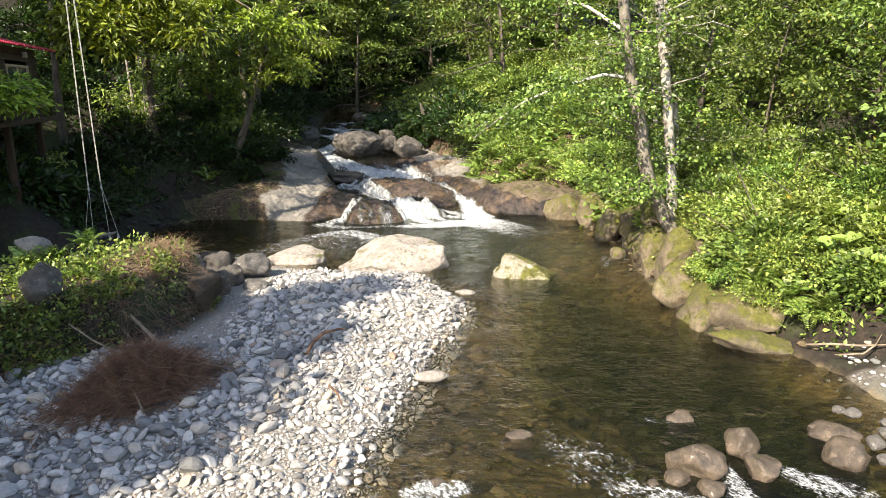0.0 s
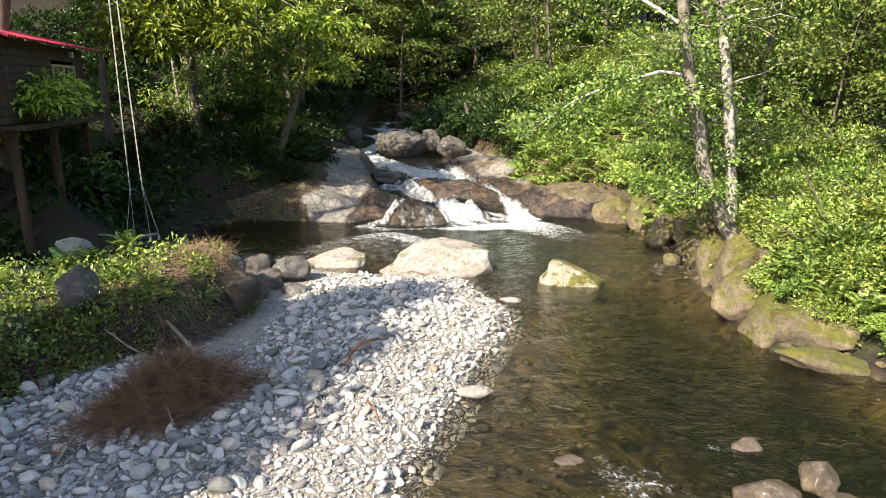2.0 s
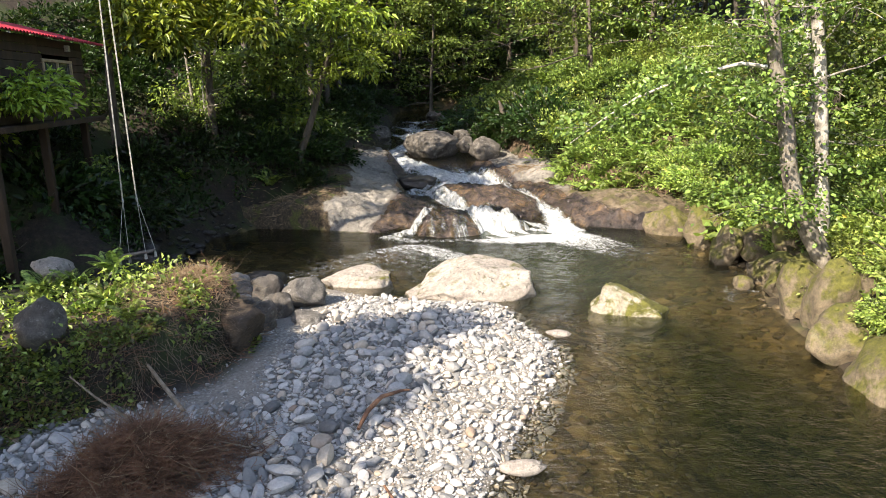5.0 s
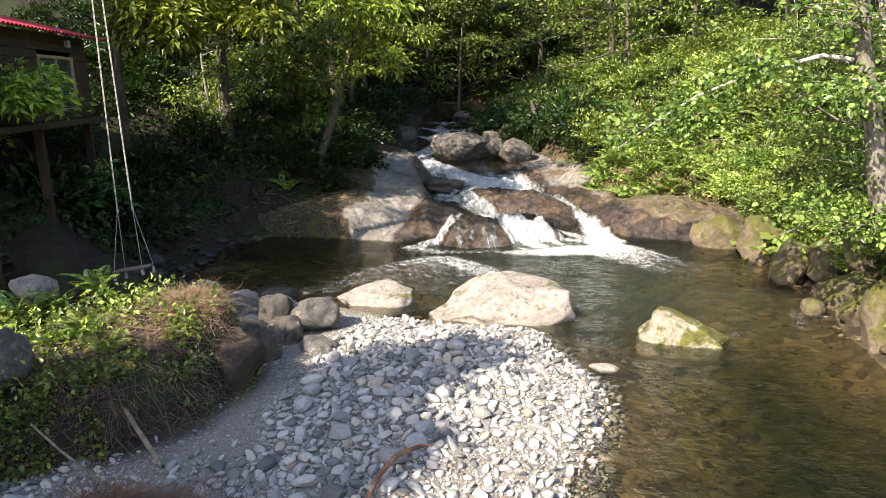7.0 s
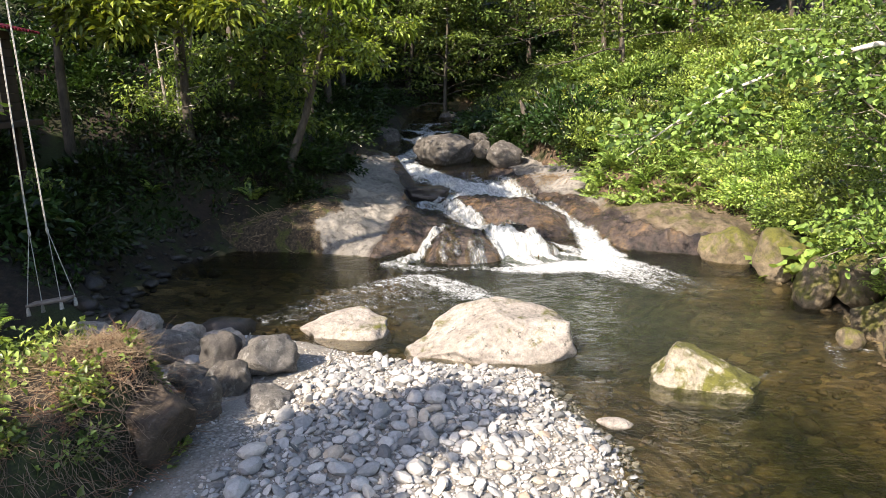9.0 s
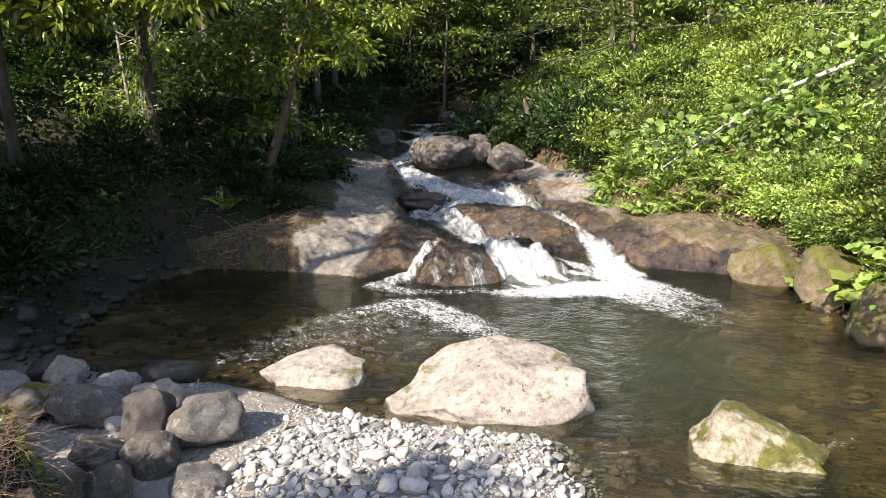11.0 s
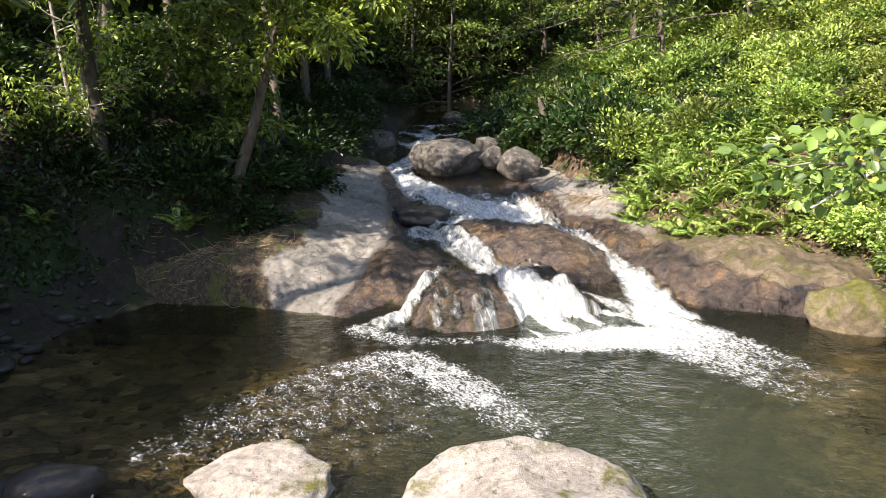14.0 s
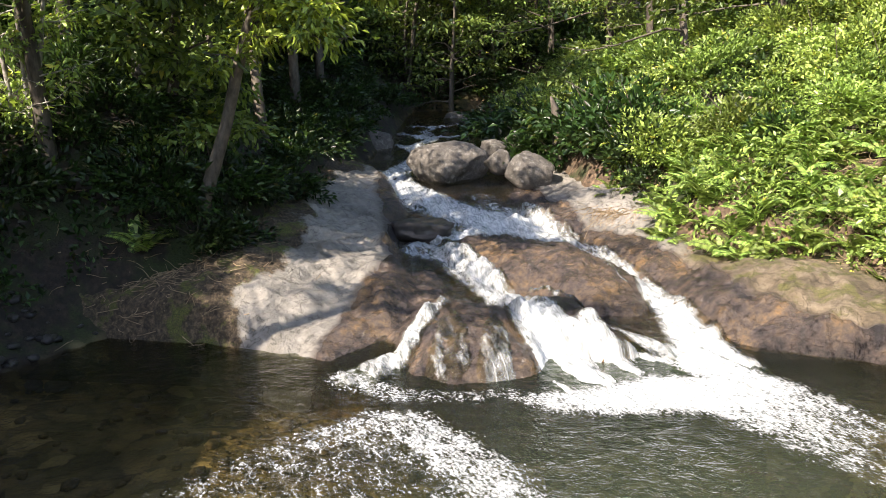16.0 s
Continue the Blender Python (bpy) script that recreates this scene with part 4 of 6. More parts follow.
# boulders by the mound and on the dark shore
for k, (x, y, z, a, b, c, mt) in enumerate([(-4.08, 11.1, 0.3, 0.6, 0.9, 1.0, "earth_rock"), (-4.15, 12.05, 0.12, 0.5, 0.5, 0.62, "grey_rock"), (-4.12, 12.75, 0.08, 0.62, 0.55, 0.5, "grey_rock"), (-4.5, 13.35, 0.12, 0.66, 0.6, 0.66, "dark_grey_rock"), (-3.95, 13.4, 0.06, 0.9, 0.8, 0.6, "lichen_rock"),
                                            (-3.55, 12.5, -0.08, 0.75, 0.6, 0.34, "lichen_rock"), (-4.75, 14.0, 0.05, 0.62, 0.5, 0.46, "pale_rock"), (-5.5, 14.2, 0.0, 0.85, 0.5, 0.42, "pale_rock"), (-6.2, 14.35, 0.1, 0.7, 0.6, 0.55, "pale_rock"), (-5.35, 13.6, 0.1, 1.0, 0.55, 0.45, "lichen_rock"), (-6.0, 13.7, 0.1, 0.8, 0.6, 0.42, "moss_rock"), (-6.7, 13.9, 0.1, 0.9, 0.7, 0.5, "pale_rock"),
                                            (-4.6, 12.65, 0.1, 0.5, 0.5, 0.45, "grey_rock"), (-5.85, 9.5, 0.88, 0.66, 0.6, 0.72, "grey_rock"), (-7.2, 11.7, 0.95, 0.8, 0.6, 0.4, "pale_rock"), (-9.5, 14.6, 0.2, 1.0, 0.8, 0.6, "grey_rock"), (-10.6, 15.6, 0.4, 1.2, 0.8, 0.8, "grey_rock"), (-8.5, 15.2, -0.1, 0.7, 0.5, 0.4, "grey_rock"), (-7.6, 15.0, -0.2, 0.6, 0.4, 0.3, "grey_rock")]):
    boulder("boulder", "grey lichen-flecked boulder against the earth mound" if k < 15 else "dark boulder on the shaded shore", x, y, z, (a, b, c), 140 + k, mt, rz=k * 61, rx=15 * math.sin(k * 1.9), ry=12 * math.cos(k), group="boulders round the mound", flat=1.0, rough=0.46)

# ---- plants ----
def foliage_points(r, n, radius, clumps, low=-0.15, tight=0.32):
    """Leaf places and outward directions in uneven clumps over a dome."""
    c = r.normal(0, 1, (clumps, 3))
    c[:, 2] = np.abs(c[:, 2]) * 0.9 + low
    c /= np.linalg.norm(c, axis=1)[:, None]
    c *= (0.45 + 0.5 * r.random((clumps, 1)))
    k = r.integers(0, clumps, n)
    off = r.normal(0, tight, (n, 3)) * (0.6 + 0.8 * r.random((clumps, 1)))[k]
    off[:, 2] *= 0.55
    p = c[k] + off
    return p * np.asarray(radius), (p + 0.3 * off) / (np.linalg.norm(p, axis=1)[:, None] + 1e-6)


def bush(seed, radius, n, leaf, width, mat, stems=7):
    """A leafy shrub: foliage mesh with a few stems, standing at the origin."""
    r = np.random.default_rng(seed)
    p, o = foliage_points(r, n, radius, 22, tight=0.17)
    v, f = leaves(p, o, leaf, width, r=r)
    ob = tagged(new("shrub", mesh_from("foliage", v, f, MAT[mat])), "leafy green shrub growing on the river bank", "shrub", "shrubs of the banks")
    paths = []
    for _ in range(stems):
        e = r.normal(0, 0.5, 3) * radius
        e[2] = abs(e[2]) + 0.3 * radius[2]
        paths.append([(0.05 * e[0], 0.05 * e[1], -0.25, 0.018), (0.35 * e[0], 0.35 * e[1], 0.45 * e[2], 0.014), (e[0], e[1], e[2], 0.006)])
    v, f = tubes(paths, 4)
    part("stem", mesh_from("stem", v, f, MAT["bark"]), ob, "thin brown stems")
    return ob


def limb(r, start, direction, length, radius, segs=5, wander=0.18, lift=0.0):
    p, d = np.array(start, float), np.array(direction, float)
    d /= np.linalg.norm(d)
    path = [(*p, radius)]
    for k in range(segs):
        d = d + r.normal(0, wander, 3) + np.array([0, 0, lift])
        d /= np.linalg.norm(d)
        p = p + d * length / segs
        path.append((*p, max(radius * (1 - 0.85 * (k + 1) / segs), 0.006)))
    return path


def tree(seed, height, radius, n, leaf, width, mat, bark, crown_from=0.2, spread=0.42, droop=0.5, stems=1, lean=(0, 0), label="", tight=0.3):
    """A tree at the origin: tapered trunk with limbs (one mesh) and a crown of many leaves in clumps along the limbs."""
    r = np.random.default_rng(seed)
    root = thing("tree", label, "tree")
    paths, tips = [], []
    for s in range(stems):
        tr = limb(r, (0.25 * s * math.cos(s * 2.2), 0.25 * s * math.sin(s * 2.2), -0.4), (lean[0] + 0.1 * (s > 0) * math.cos(s * 2.2), lean[1] + 0.1 * (s > 0) * math.sin(s * 2.2), 1), height, radius * (1 - 0.2 * (s > 0)), 9, 0.05)
        paths.append(tr)
        count = max(10, int(26 / stems))
        for k in range(count):
            f = crown_from + (1 - crown_from) * (k + r.random()) / count
            i = min(int(f * 9), 8)
            base = np.array(tr[i][:3]) * (1 - (f * 9 - i)) + np.array(tr[i + 1][:3]) * (f * 9 - i)
            a = r.random() * 2 * math.pi
            ln = height * spread * (1.05 - 0.75 * f) * (0.6 + 0.6 * r.random())
            br = limb(r, base, (math.cos(a), math.sin(a), 0.25 + 0.3 * f), ln, radius * 0.32 * (1.1 - f), 5, 0.2, -0.03 * droop)
            paths.append(br)
            for q in br[1:]:
                tips.append(q[:3])
            for _ in range(2):
                j = r.integers(1, 4)
                tw = limb(r, br[j][:3], r.normal(0, 1, 3) + (math.cos(a), math.sin(a), 0.1), ln * 0.5, 0.014, 3, 0.25, -0.06 * droop)
                if _ == 0:
                    paths.append(tw)
                tips.extend(q[:3] for q in tw[1:])
    v, f = tubes(paths, 3 if stems == 1 and height < 12 else 4)
    part("trunk", mesh_from("trunk", v, f, MAT[bark]), root)
    tips = np.array(tips)
    tips = tips[r.integers(0, len(tips), 130)]     # leaves gather in clumps, with gaps between
    k = r.integers(0, len(tips), n)
    off = r.normal(0, tight, (n, 3))
    off[:, 2] *= 0.32
    v, f = leaves(tips[k] + off, off / tight * 0.6, leaf, width, droop=droop, r=r)
    part("crown", mesh_from("crown", v, f, MAT[mat]), root)
    return root


def fern(seed):
    """A fern: arching fronds round one foot, each with two rows of leaflets."""
    r = np.random.default_rng(seed)
    ob = tagged(new("fern"), "bright green fern with arching fronds", "fern", "ferns of the banks")
    meshes = []
    for j in range(2):
        P, O, S = [], [], []
        for t in np.linspace(0.12, 1, 22):
            x, z = 0.75 * t, 0.62 * t - 0.55 * t * t * (1 + 0.3 * j)
            w = 0.17 * math.sin(math.pi * (0.1 + 0.9 * t)) ** 0.7 + 0.012
            for side in (-1, 1):
                P.append((x, 0, z))
                O.append((0.35, side, 0.0))
                S.append(w)
        P, O, S = np.array(P), np.array(O), np.array(S)
        n = len(P)
        d = O / np.linalg.norm(O, axis=1)[:, None]
        up = np.tile([0.3, 0, 1.0], (n, 1))
        s = np.cross(d, up)
        s /= np.linalg.norm(s, axis=1)[:, None]
        L = S[:, None]
        mid = P + d * L * 0.4
        V = np.stack([P, mid + s * 0.02 + 0.01, P + d * L - np.array([0, 0, 0.25]) * L, mid - s * 0.02], 1).reshape(-1, 3)
        k = 4 * np.arange(n)[:, None]
        meshes.append(mesh_from("frond", V, np.concatenate([k + [[0, 1, 2]], k + [[0, 2, 3]]], 1).reshape(-1, 3), MAT["fern"]))
    m = 10
    for k in range(m):
        fr = part("frond", meshes[k % 2], ob)
        s = 0.8 + 0.4 * r.random()
        fr.matrix_basis = pose(0, 0, 0, r.normal(0, 12), -32 + r.normal(0, 15), 360 * k / m + r.normal(0, 14)) @ Matrix.Scale(s, 4)
    return ob


def at(x, y, turn, scale, dz=0.0, rx=0.0, ry=0.0):
    return pose(x, y, ground_at(x, y) + dz, rx, ry, turn) @ Matrix.Scale(scale, 4)


def scatter(kinds, n, box, keep, seed, scale=(0.7, 1.3), gap=0.5, dz=0.0):
    """Copies of kinds over a box of the plan where keep(x, y, d) allows, no nearer than gap to one another."""
    r = np.random.default_rng(seed)
    got, made = [], []
    tries = r.random((n * 14, 4))
    X, Y = box[0] + (box[1] - box[0]) * tries[:, 0], box[2] + (box[3] - box[2]) * tries[:, 1]
    D = -poly_dist(X[None], Y[None], POOL)[0]
    for x, y, d, a, b in zip(X, Y, D, tries[:, 2], tries[:, 3]):
        if len(made) >= n:
            break
        if not keep(x, y, d) or any((x - u) ** 2 + (y - v) ** 2 < gap * gap for u, v in got):
            continue
        got.append((x, y))
        made.append(copy_thing(kinds[int(a * 997) % len(kinds)], at(x, y, a * 360, scale[0] + (scale[1] - scale[0]) * b, dz)))
    return made


def thicket(label, kinds, n, box, keep, seed, scale, gap):
    """Like scatter, but joined: one object of kind stuff for each pattern."""
    made = scatter(kinds, n, box, keep, seed, scale, gap)
    by_mesh = {}
    for ob in made:
        by_mesh.setdefault(ob.data, []).append(ob.matrix_basis.copy())
        drop(ob)
    for me, places in by_mesh.items():
        v = np.empty(len(me.vertices) * 3, np.float32)
        me.vertices.foreach_get("co", v)
        v = v.reshape(-1, 3)
        f = np.empty(len(me.loops), np.int32)
        me.loops.foreach_get("vertex_index", f)
        f = f.reshape(-1, 3)
        V = [v @ np.array(m.to_3x3()).T + np.array(m.translation) for m in places]
        F = [f + k * len(v) for k in range(len(places))]
        tagged(new("thicket", mesh_from("thicket", np.concatenate(V), np.concatenate(F), me.materials[0])), label, "shrubs", kind="stuff")


def drop(ob):
    for o in (*ob.children_recursive, ob):
        bpy.data.objects.remove(o)


def right_of(x, y):
    return x > float(np.interp(y, [-40, 20, 30, 48, 120], [1.0, 0.5, -2.5, -5.8, -20]))


# patterns, removed once they have been copied
near_kinds = [bush(201, (0.85, 0.85, 0.65), 2500, 0.085, 0.55, "leaf_lime"), bush(202, (0.75, 0.8, 0.7), 2500, 0.085, 0.5, "leaf_lime"), bush(203, (0.95, 0.8, 0.55), 2500, 0.085, 0.55, "leaf_lime"), bush(204, (0.8, 0.8, 0.8), 2500, 0.085, 0.55, "leaf_bush")]
far_kinds = [bush(211, (1.1, 1.1, 0.9), 2600, 0.12, 0.5, "leaf_lime"), bush(212, (1.1, 1.1, 0.8), 2600, 0.115, 0.55, "leaf_lime"), bush(213, (1.2, 1.1, 1.0), 2200, 0.13, 0.5, "leaf_alder")]
dark_kinds = [bush(221, (1.1, 1.1, 0.8), 1000, 0.17, 0.5, "leaf_dark_shade"), bush(222, (1.2, 1.0, 0.7), 1000, 0.16, 0.45, "leaf_dark_shade")]
fern_kinds = [fern(231), fern(232), fern(233)]
scatter(near_kinds, 108, (4.3, 11, 7.5, 23.5), lambda x, y, d: right_of(x, y) and (1.15 if y < 20 else 0.7) < d < 4.6 and not (y < 9.2 and d < 1.6), 301, (0.75, 1.15), 0.58)
scatter(near_kinds, 20, (4.0, 6.4, 9.6, 18.5), lambda x, y, d: 0.55 < d < 1.2, 321, (0.42, 0.72), 0.4, 0.2)
scatter(fern_kinds, 9, (4.4, 6.0, 9.6, 12.0), lambda x, y, d: 0.5 < d < 0.95, 322, (0.5, 0.75), 0.4, 0.35)
scatter([far_kinds[1], far_kinds[0]], 40, (4.6, 13, 21.5, 34), lambda x, y, d: right_of(x, y) and 3.2 < d < 9.5, 308, (0.6, 1.0), 0.75)
scatter([far_kinds[2], dark_kinds[0]], 16, (0.5, 4.6, 26.5, 36), lambda x, y, d: right_of(x, y) and 2.2 < d < 7, 328, (0.6, 0.95), 0.7)
thicket("green shrubs on the slope upstream", [far_kinds[2], far_kinds[0], far_kinds[2]], 52, (-6, 10, 28, 46), lambda x, y, d: right_of(x, y) and 0.9 < d < 9 and not (y < 28 and d < 2.6 and x < 3.4), 302, (0.7, 1.2), 0.75)
for x, y, s in [(0.1, 30.0, 0.7), (0.5, 29.3, 0.6), (0.9, 28.9, 0.65), (-0.7, 31.6, 0.8), (-0.1, 30.9, 0.8), (0.4, 29.8, 0.9), (-1.3, 32.3, 0.8), (0.9, 28.4, 0.7), (1.2, 29.5, 0.9), (-1.0, 33.6, 0.9), (-1.8, 34.6, 0.8), (0.0, 31.8, 1.0), (1.0, 31.0, 1.0), (-2.2, 36.5, 0.9), (-1.2, 35.5, 1.0), (1.2, 27.6, 0.5), (-2.4, 38.5, 1.0), (-2.6, 40.5, 1.1)]:
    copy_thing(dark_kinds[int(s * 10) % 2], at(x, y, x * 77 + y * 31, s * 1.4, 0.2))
# the last four are added round the hut to stand in for shade
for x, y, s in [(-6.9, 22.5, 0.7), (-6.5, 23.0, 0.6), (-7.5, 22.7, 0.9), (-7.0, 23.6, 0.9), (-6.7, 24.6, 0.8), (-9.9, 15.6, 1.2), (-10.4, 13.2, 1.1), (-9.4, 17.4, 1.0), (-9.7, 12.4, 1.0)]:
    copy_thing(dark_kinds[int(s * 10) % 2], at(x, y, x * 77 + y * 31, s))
thicket("shrubs closing the head of the valley, darkened partly for its shade", dark_kinds, 60, (-15, 3, 47, 60), lambda x, y, d: d > -9, 309, (1.2, 1.9), 1.2)
thicket("shrubs on the shaded bank, darkened partly for its shade", dark_kinds, 125, (-18, -5, 15.5, 44), lambda x, y, d: not right_of(x, y) and (1.3 if y < 24 else 0.4) < d < 8 and not (18 < y < 22.3 and d < 2.0), 303, (0.6, 1.1), 0.7)
scatter(fern_kinds, 190, (0.4, 7.0, 22.3, 29.5), lambda x, y, d: right_of(x, y) and 0.1 < d < 4.4, 304, (0.5, 0.95), 0.24)
scatter(fern_kinds, 14, (4.6, 7.5, 9, 21), lambda x, y, d: right_of(x, y) and 0.4 < d < 2.0, 305, (0.5, 0.9), 0.5)
scatter(fern_kinds, 5, (-12, -6, 19.5, 30), lambda x, y, d: not right_of(x, y) and 0.1 < d < 2.0, 306, (0.5, 0.9), 0.5)

# trees of the wood
wood = [tree(401, 9, 0.15, 4200, 0.21, 0.5, "leaf_alder", "bark", 0.12, 0.4, label="green broadleaf tree on the wooded slope"), tree(402, 10, 0.17, 4200, 0.21, 0.5, "leaf_bush", "bark", 0.15, 0.38, label="green broadleaf tree on the wooded slope"),
        tree(403, 8, 0.13, 4200, 0.21, 0.5, "leaf_dark_shade", "bark", 0.1, 0.42, label="dark green broadleaf tree on the wooded slope, partly darkened for shade"), tree(404, 9, 0.14, 2700, 0.31, 0.38, "leaf_chestnut", "bark", 0.18, 0.42, 0.8, label="chestnut tree with long bright leaves")]
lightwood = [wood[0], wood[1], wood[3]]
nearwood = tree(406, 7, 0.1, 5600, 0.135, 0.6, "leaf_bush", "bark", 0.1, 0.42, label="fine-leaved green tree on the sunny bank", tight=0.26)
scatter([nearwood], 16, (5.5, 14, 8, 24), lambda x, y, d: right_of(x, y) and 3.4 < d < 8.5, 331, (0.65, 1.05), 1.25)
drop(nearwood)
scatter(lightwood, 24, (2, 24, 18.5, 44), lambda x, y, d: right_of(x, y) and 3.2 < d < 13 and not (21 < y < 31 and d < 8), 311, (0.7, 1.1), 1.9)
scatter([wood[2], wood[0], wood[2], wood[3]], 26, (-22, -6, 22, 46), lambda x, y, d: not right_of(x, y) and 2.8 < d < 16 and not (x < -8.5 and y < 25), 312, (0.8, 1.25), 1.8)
# added trees whose crowns stay out of view and only darken the bank
tall = tree(405, 14, 0.16, 3000, 0.36, 0.55, "leaf_dark_shade", "bark", 0.62, 0.34, label="tall tree added over the shaded bank, its high unseen crown blocking light")
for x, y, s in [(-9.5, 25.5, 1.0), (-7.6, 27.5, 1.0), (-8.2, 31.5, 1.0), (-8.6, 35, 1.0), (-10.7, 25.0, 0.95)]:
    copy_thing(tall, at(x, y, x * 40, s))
drop(tall)
scatter([wood[1], wood[0]], 12, (-12, 2, 45, 54), lambda x, y, d: True, 316, (0.9, 1.3), 2.0)
scatter([wood[1], wood[0], wood[1]], 16, (-22, 6, 46, 60), lambda x, y, d: d > -9, 313, (0.9, 1.4), 2.2)
for k in (*near_kinds, *far_kinds, *dark_kinds, *fern_kinds, *wood):
    drop(k)

# ---- single trees ----
def leafy_limbs(r, paths, count, start, length, radius, toward=(0, 0, 0), droop=0.5):
    """Side limbs with twigs along each path, from its share 'start' upward; returns the limbs and the places for leaves."""
    out, tips = [], []
    for path in paths:
        p = np.array(path)
        for k in range(count):
            f = start + (0.99 - start) * (k + r.random()) / count
            q = f * (len(p) - 1)
            i = min(int(q), len(p) - 2)
            base = p[i, :3] * (1 - q + i) + p[i + 1, :3] * (q - i)
            a = r.random() * 2 * math.pi
            br = limb(r, base, np.array((math.cos(a), math.sin(a), 0.3)) + toward, length * (0.6 + 0.7 * r.random()), radius, 5, 0.2, -0.06 * droop)
            out.append(br)
            tips.extend(b[:3] for b in br[1:])
            for _ in range(3):
                j = r.integers(1, 5)
                tw = limb(r, br[j][:3], r.normal(0, 1, 3) * (1, 1, 0.5) + np.array(toward), length * 0.4, 0.009, 3, 0.25, -0.08 * droop)
                out.append(tw)
                tips.extend(b[:3] for b in tw[1:])
    return out, np.array(tips)


def single_tree(name, label, stems, bare, bark, mat, n, leaf, width, seed, limbs=14, start=0.35, length=1.8, radius=0.03, toward=(0, 0, 0), droop=0.5, tight=0.2, ivy=0):
    """A tree with given stems and bare limbs, the rest of its crown grown at random."""
    r = np.random.default_rng(seed)
    root = thing(name, label, "tree")
    stems = [[(s[0][0] * 1.15 - s[1][0] * 0.15, s[0][1], min(s[0][2] - 0.1, ground_at(*s[0][:2]) - 0.2), s[0][3] * 1.2)] + list(s) for s in stems]
    br, tips = leafy_limbs(r, stems, limbs, start, length, radius, toward, droop)
    if bare:
        more, t2 = leafy_limbs(r, bare, 5, 0.35, length * 0.5, radius * 0.5, (0, 0, -0.1), droop)
        br += more
        tips = np.concatenate([tips, t2])
    for _ in range(ivy):
        tips = np.concatenate([tips] + [np.array(s)[2:-3, :3] + r.normal(0, 0.16, (len(s) - 5, 3)) for s in stems])
    v, f = tubes(list(stems) + br, 7)
    part("trunk", mesh_from("trunk", v, f, MAT[bark]), root)
    for path in bare:
        v, f = tubes([path], 7)
        part("limb", mesh_from("limb", v, f, MAT["limb_bark" if "alder" in name else bark]), root)
    tips = tips[r.integers(0, len(tips), max(60, n // 40))]
    k = r.integers(0, len(tips), n)
    off = r.normal(0, tight, (n, 3)) * (1, 1, 0.5)
    v, f = leaves(tips[k] + off, off / tight * 0.6, leaf, width, droop=droop, r=r, rounded=width > 0.6)
    part("crown", mesh_from("crown", v, f, MAT[mat]), root)
    return root


single_tree("alder", "grey-barked alder leaning over the pool from the sunny bank", [[(5.0, 13.75, 0.2, 0.195), (4.84, 13.8, 0.52, 0.176), (4.5, 13.8, 1.05, 0.156), (4.24, 13.8, 1.55, 0.143), (4.08, 13.8, 2.1, 0.137), (3.99, 13.8, 2.72, 0.130), (3.84, 13.8, 3.3, 0.124), (3.71, 13.8, 3.84, 0.117), (3.62, 13.8, 4.4, 0.111), (3.5, 13.9, 5.5, 0.104), (3.2, 13.9, 6.8, 0.078), (3.0, 13.9, 8.2, 0.039)]],
            [[(3.6, 13.8, 3.72, 0.034), (3.2, 13.75, 3.78, 0.03), (2.34, 13.85, 3.56, 0.023), (1.67, 13.95, 3.28, 0.018), (1.15, 14.1, 2.92, 0.013), (0.66, 14.2, 2.55, 0.007)], [(3.6, 13.9, 4.6, 0.04), (2.9, 14.2, 5.1, 0.035), (2.2, 14.4, 5.3, 0.026), (1.5, 14.6, 5.3, 0.014)]]
            ,"alder_bark", "leaf_bush", 8000, 0.075, 0.75, 501, 18, 0.25, 1.4, 0.022, (-0.2, 0.0, 0.2), 0.5, 0.19, 1)
single_tree("alder", "slender white-barked alder upright on the sunny bank", [[(4.86, 14.2, 0.6, 0.131), (4.83, 14.2, 1.28, 0.119), (4.72, 14.2, 2.3, 0.110), (4.59, 14.2, 3.46, 0.103), (4.47, 14.2, 4.2, 0.100), (4.37, 14.2, 4.85, 0.094), (4.2, 14.3, 6.2, 0.088), (4.0, 14.4, 8.5, 0.037)]],
            [[(4.38, 14.2, 4.7, 0.035), (4.8, 14.1, 4.82, 0.028), (5.5, 14.0, 5.0, 0.012)], [(4.6, 14.25, 3.3, 0.03), (4.5, 15.2, 3.5, 0.025), (4.2, 16.4, 3.4, 0.018), (4.0, 17.4, 3.0, 0.01)]],
            "pale_bark", "leaf_bush", 6500, 0.072, 0.75, 502, 16, 0.35, 1.5, 0.02, (0.25, 0.3, 0), 0.5, 0.19, 1)
single_tree("alder", "slim alder behind the bank boulders", [[(6.3, 18.2, 1.2, 0.1), (6.1, 18.2, 3.0, 0.09), (5.8, 18.3, 5.0, 0.075), (5.5, 18.4, 8.0, 0.03)]], [[(5.9, 18.2, 4.0, 0.03), (4.9, 18.0, 4.1, 0.025), (3.9, 17.8, 3.6, 0.01)]],
            "pale_bark", "leaf_bush", 11000, 0.055, 0.65, 503, 14, 0.25, 2.2, 0.03, (-0.4, 0, 0), 0.5, 0.24)
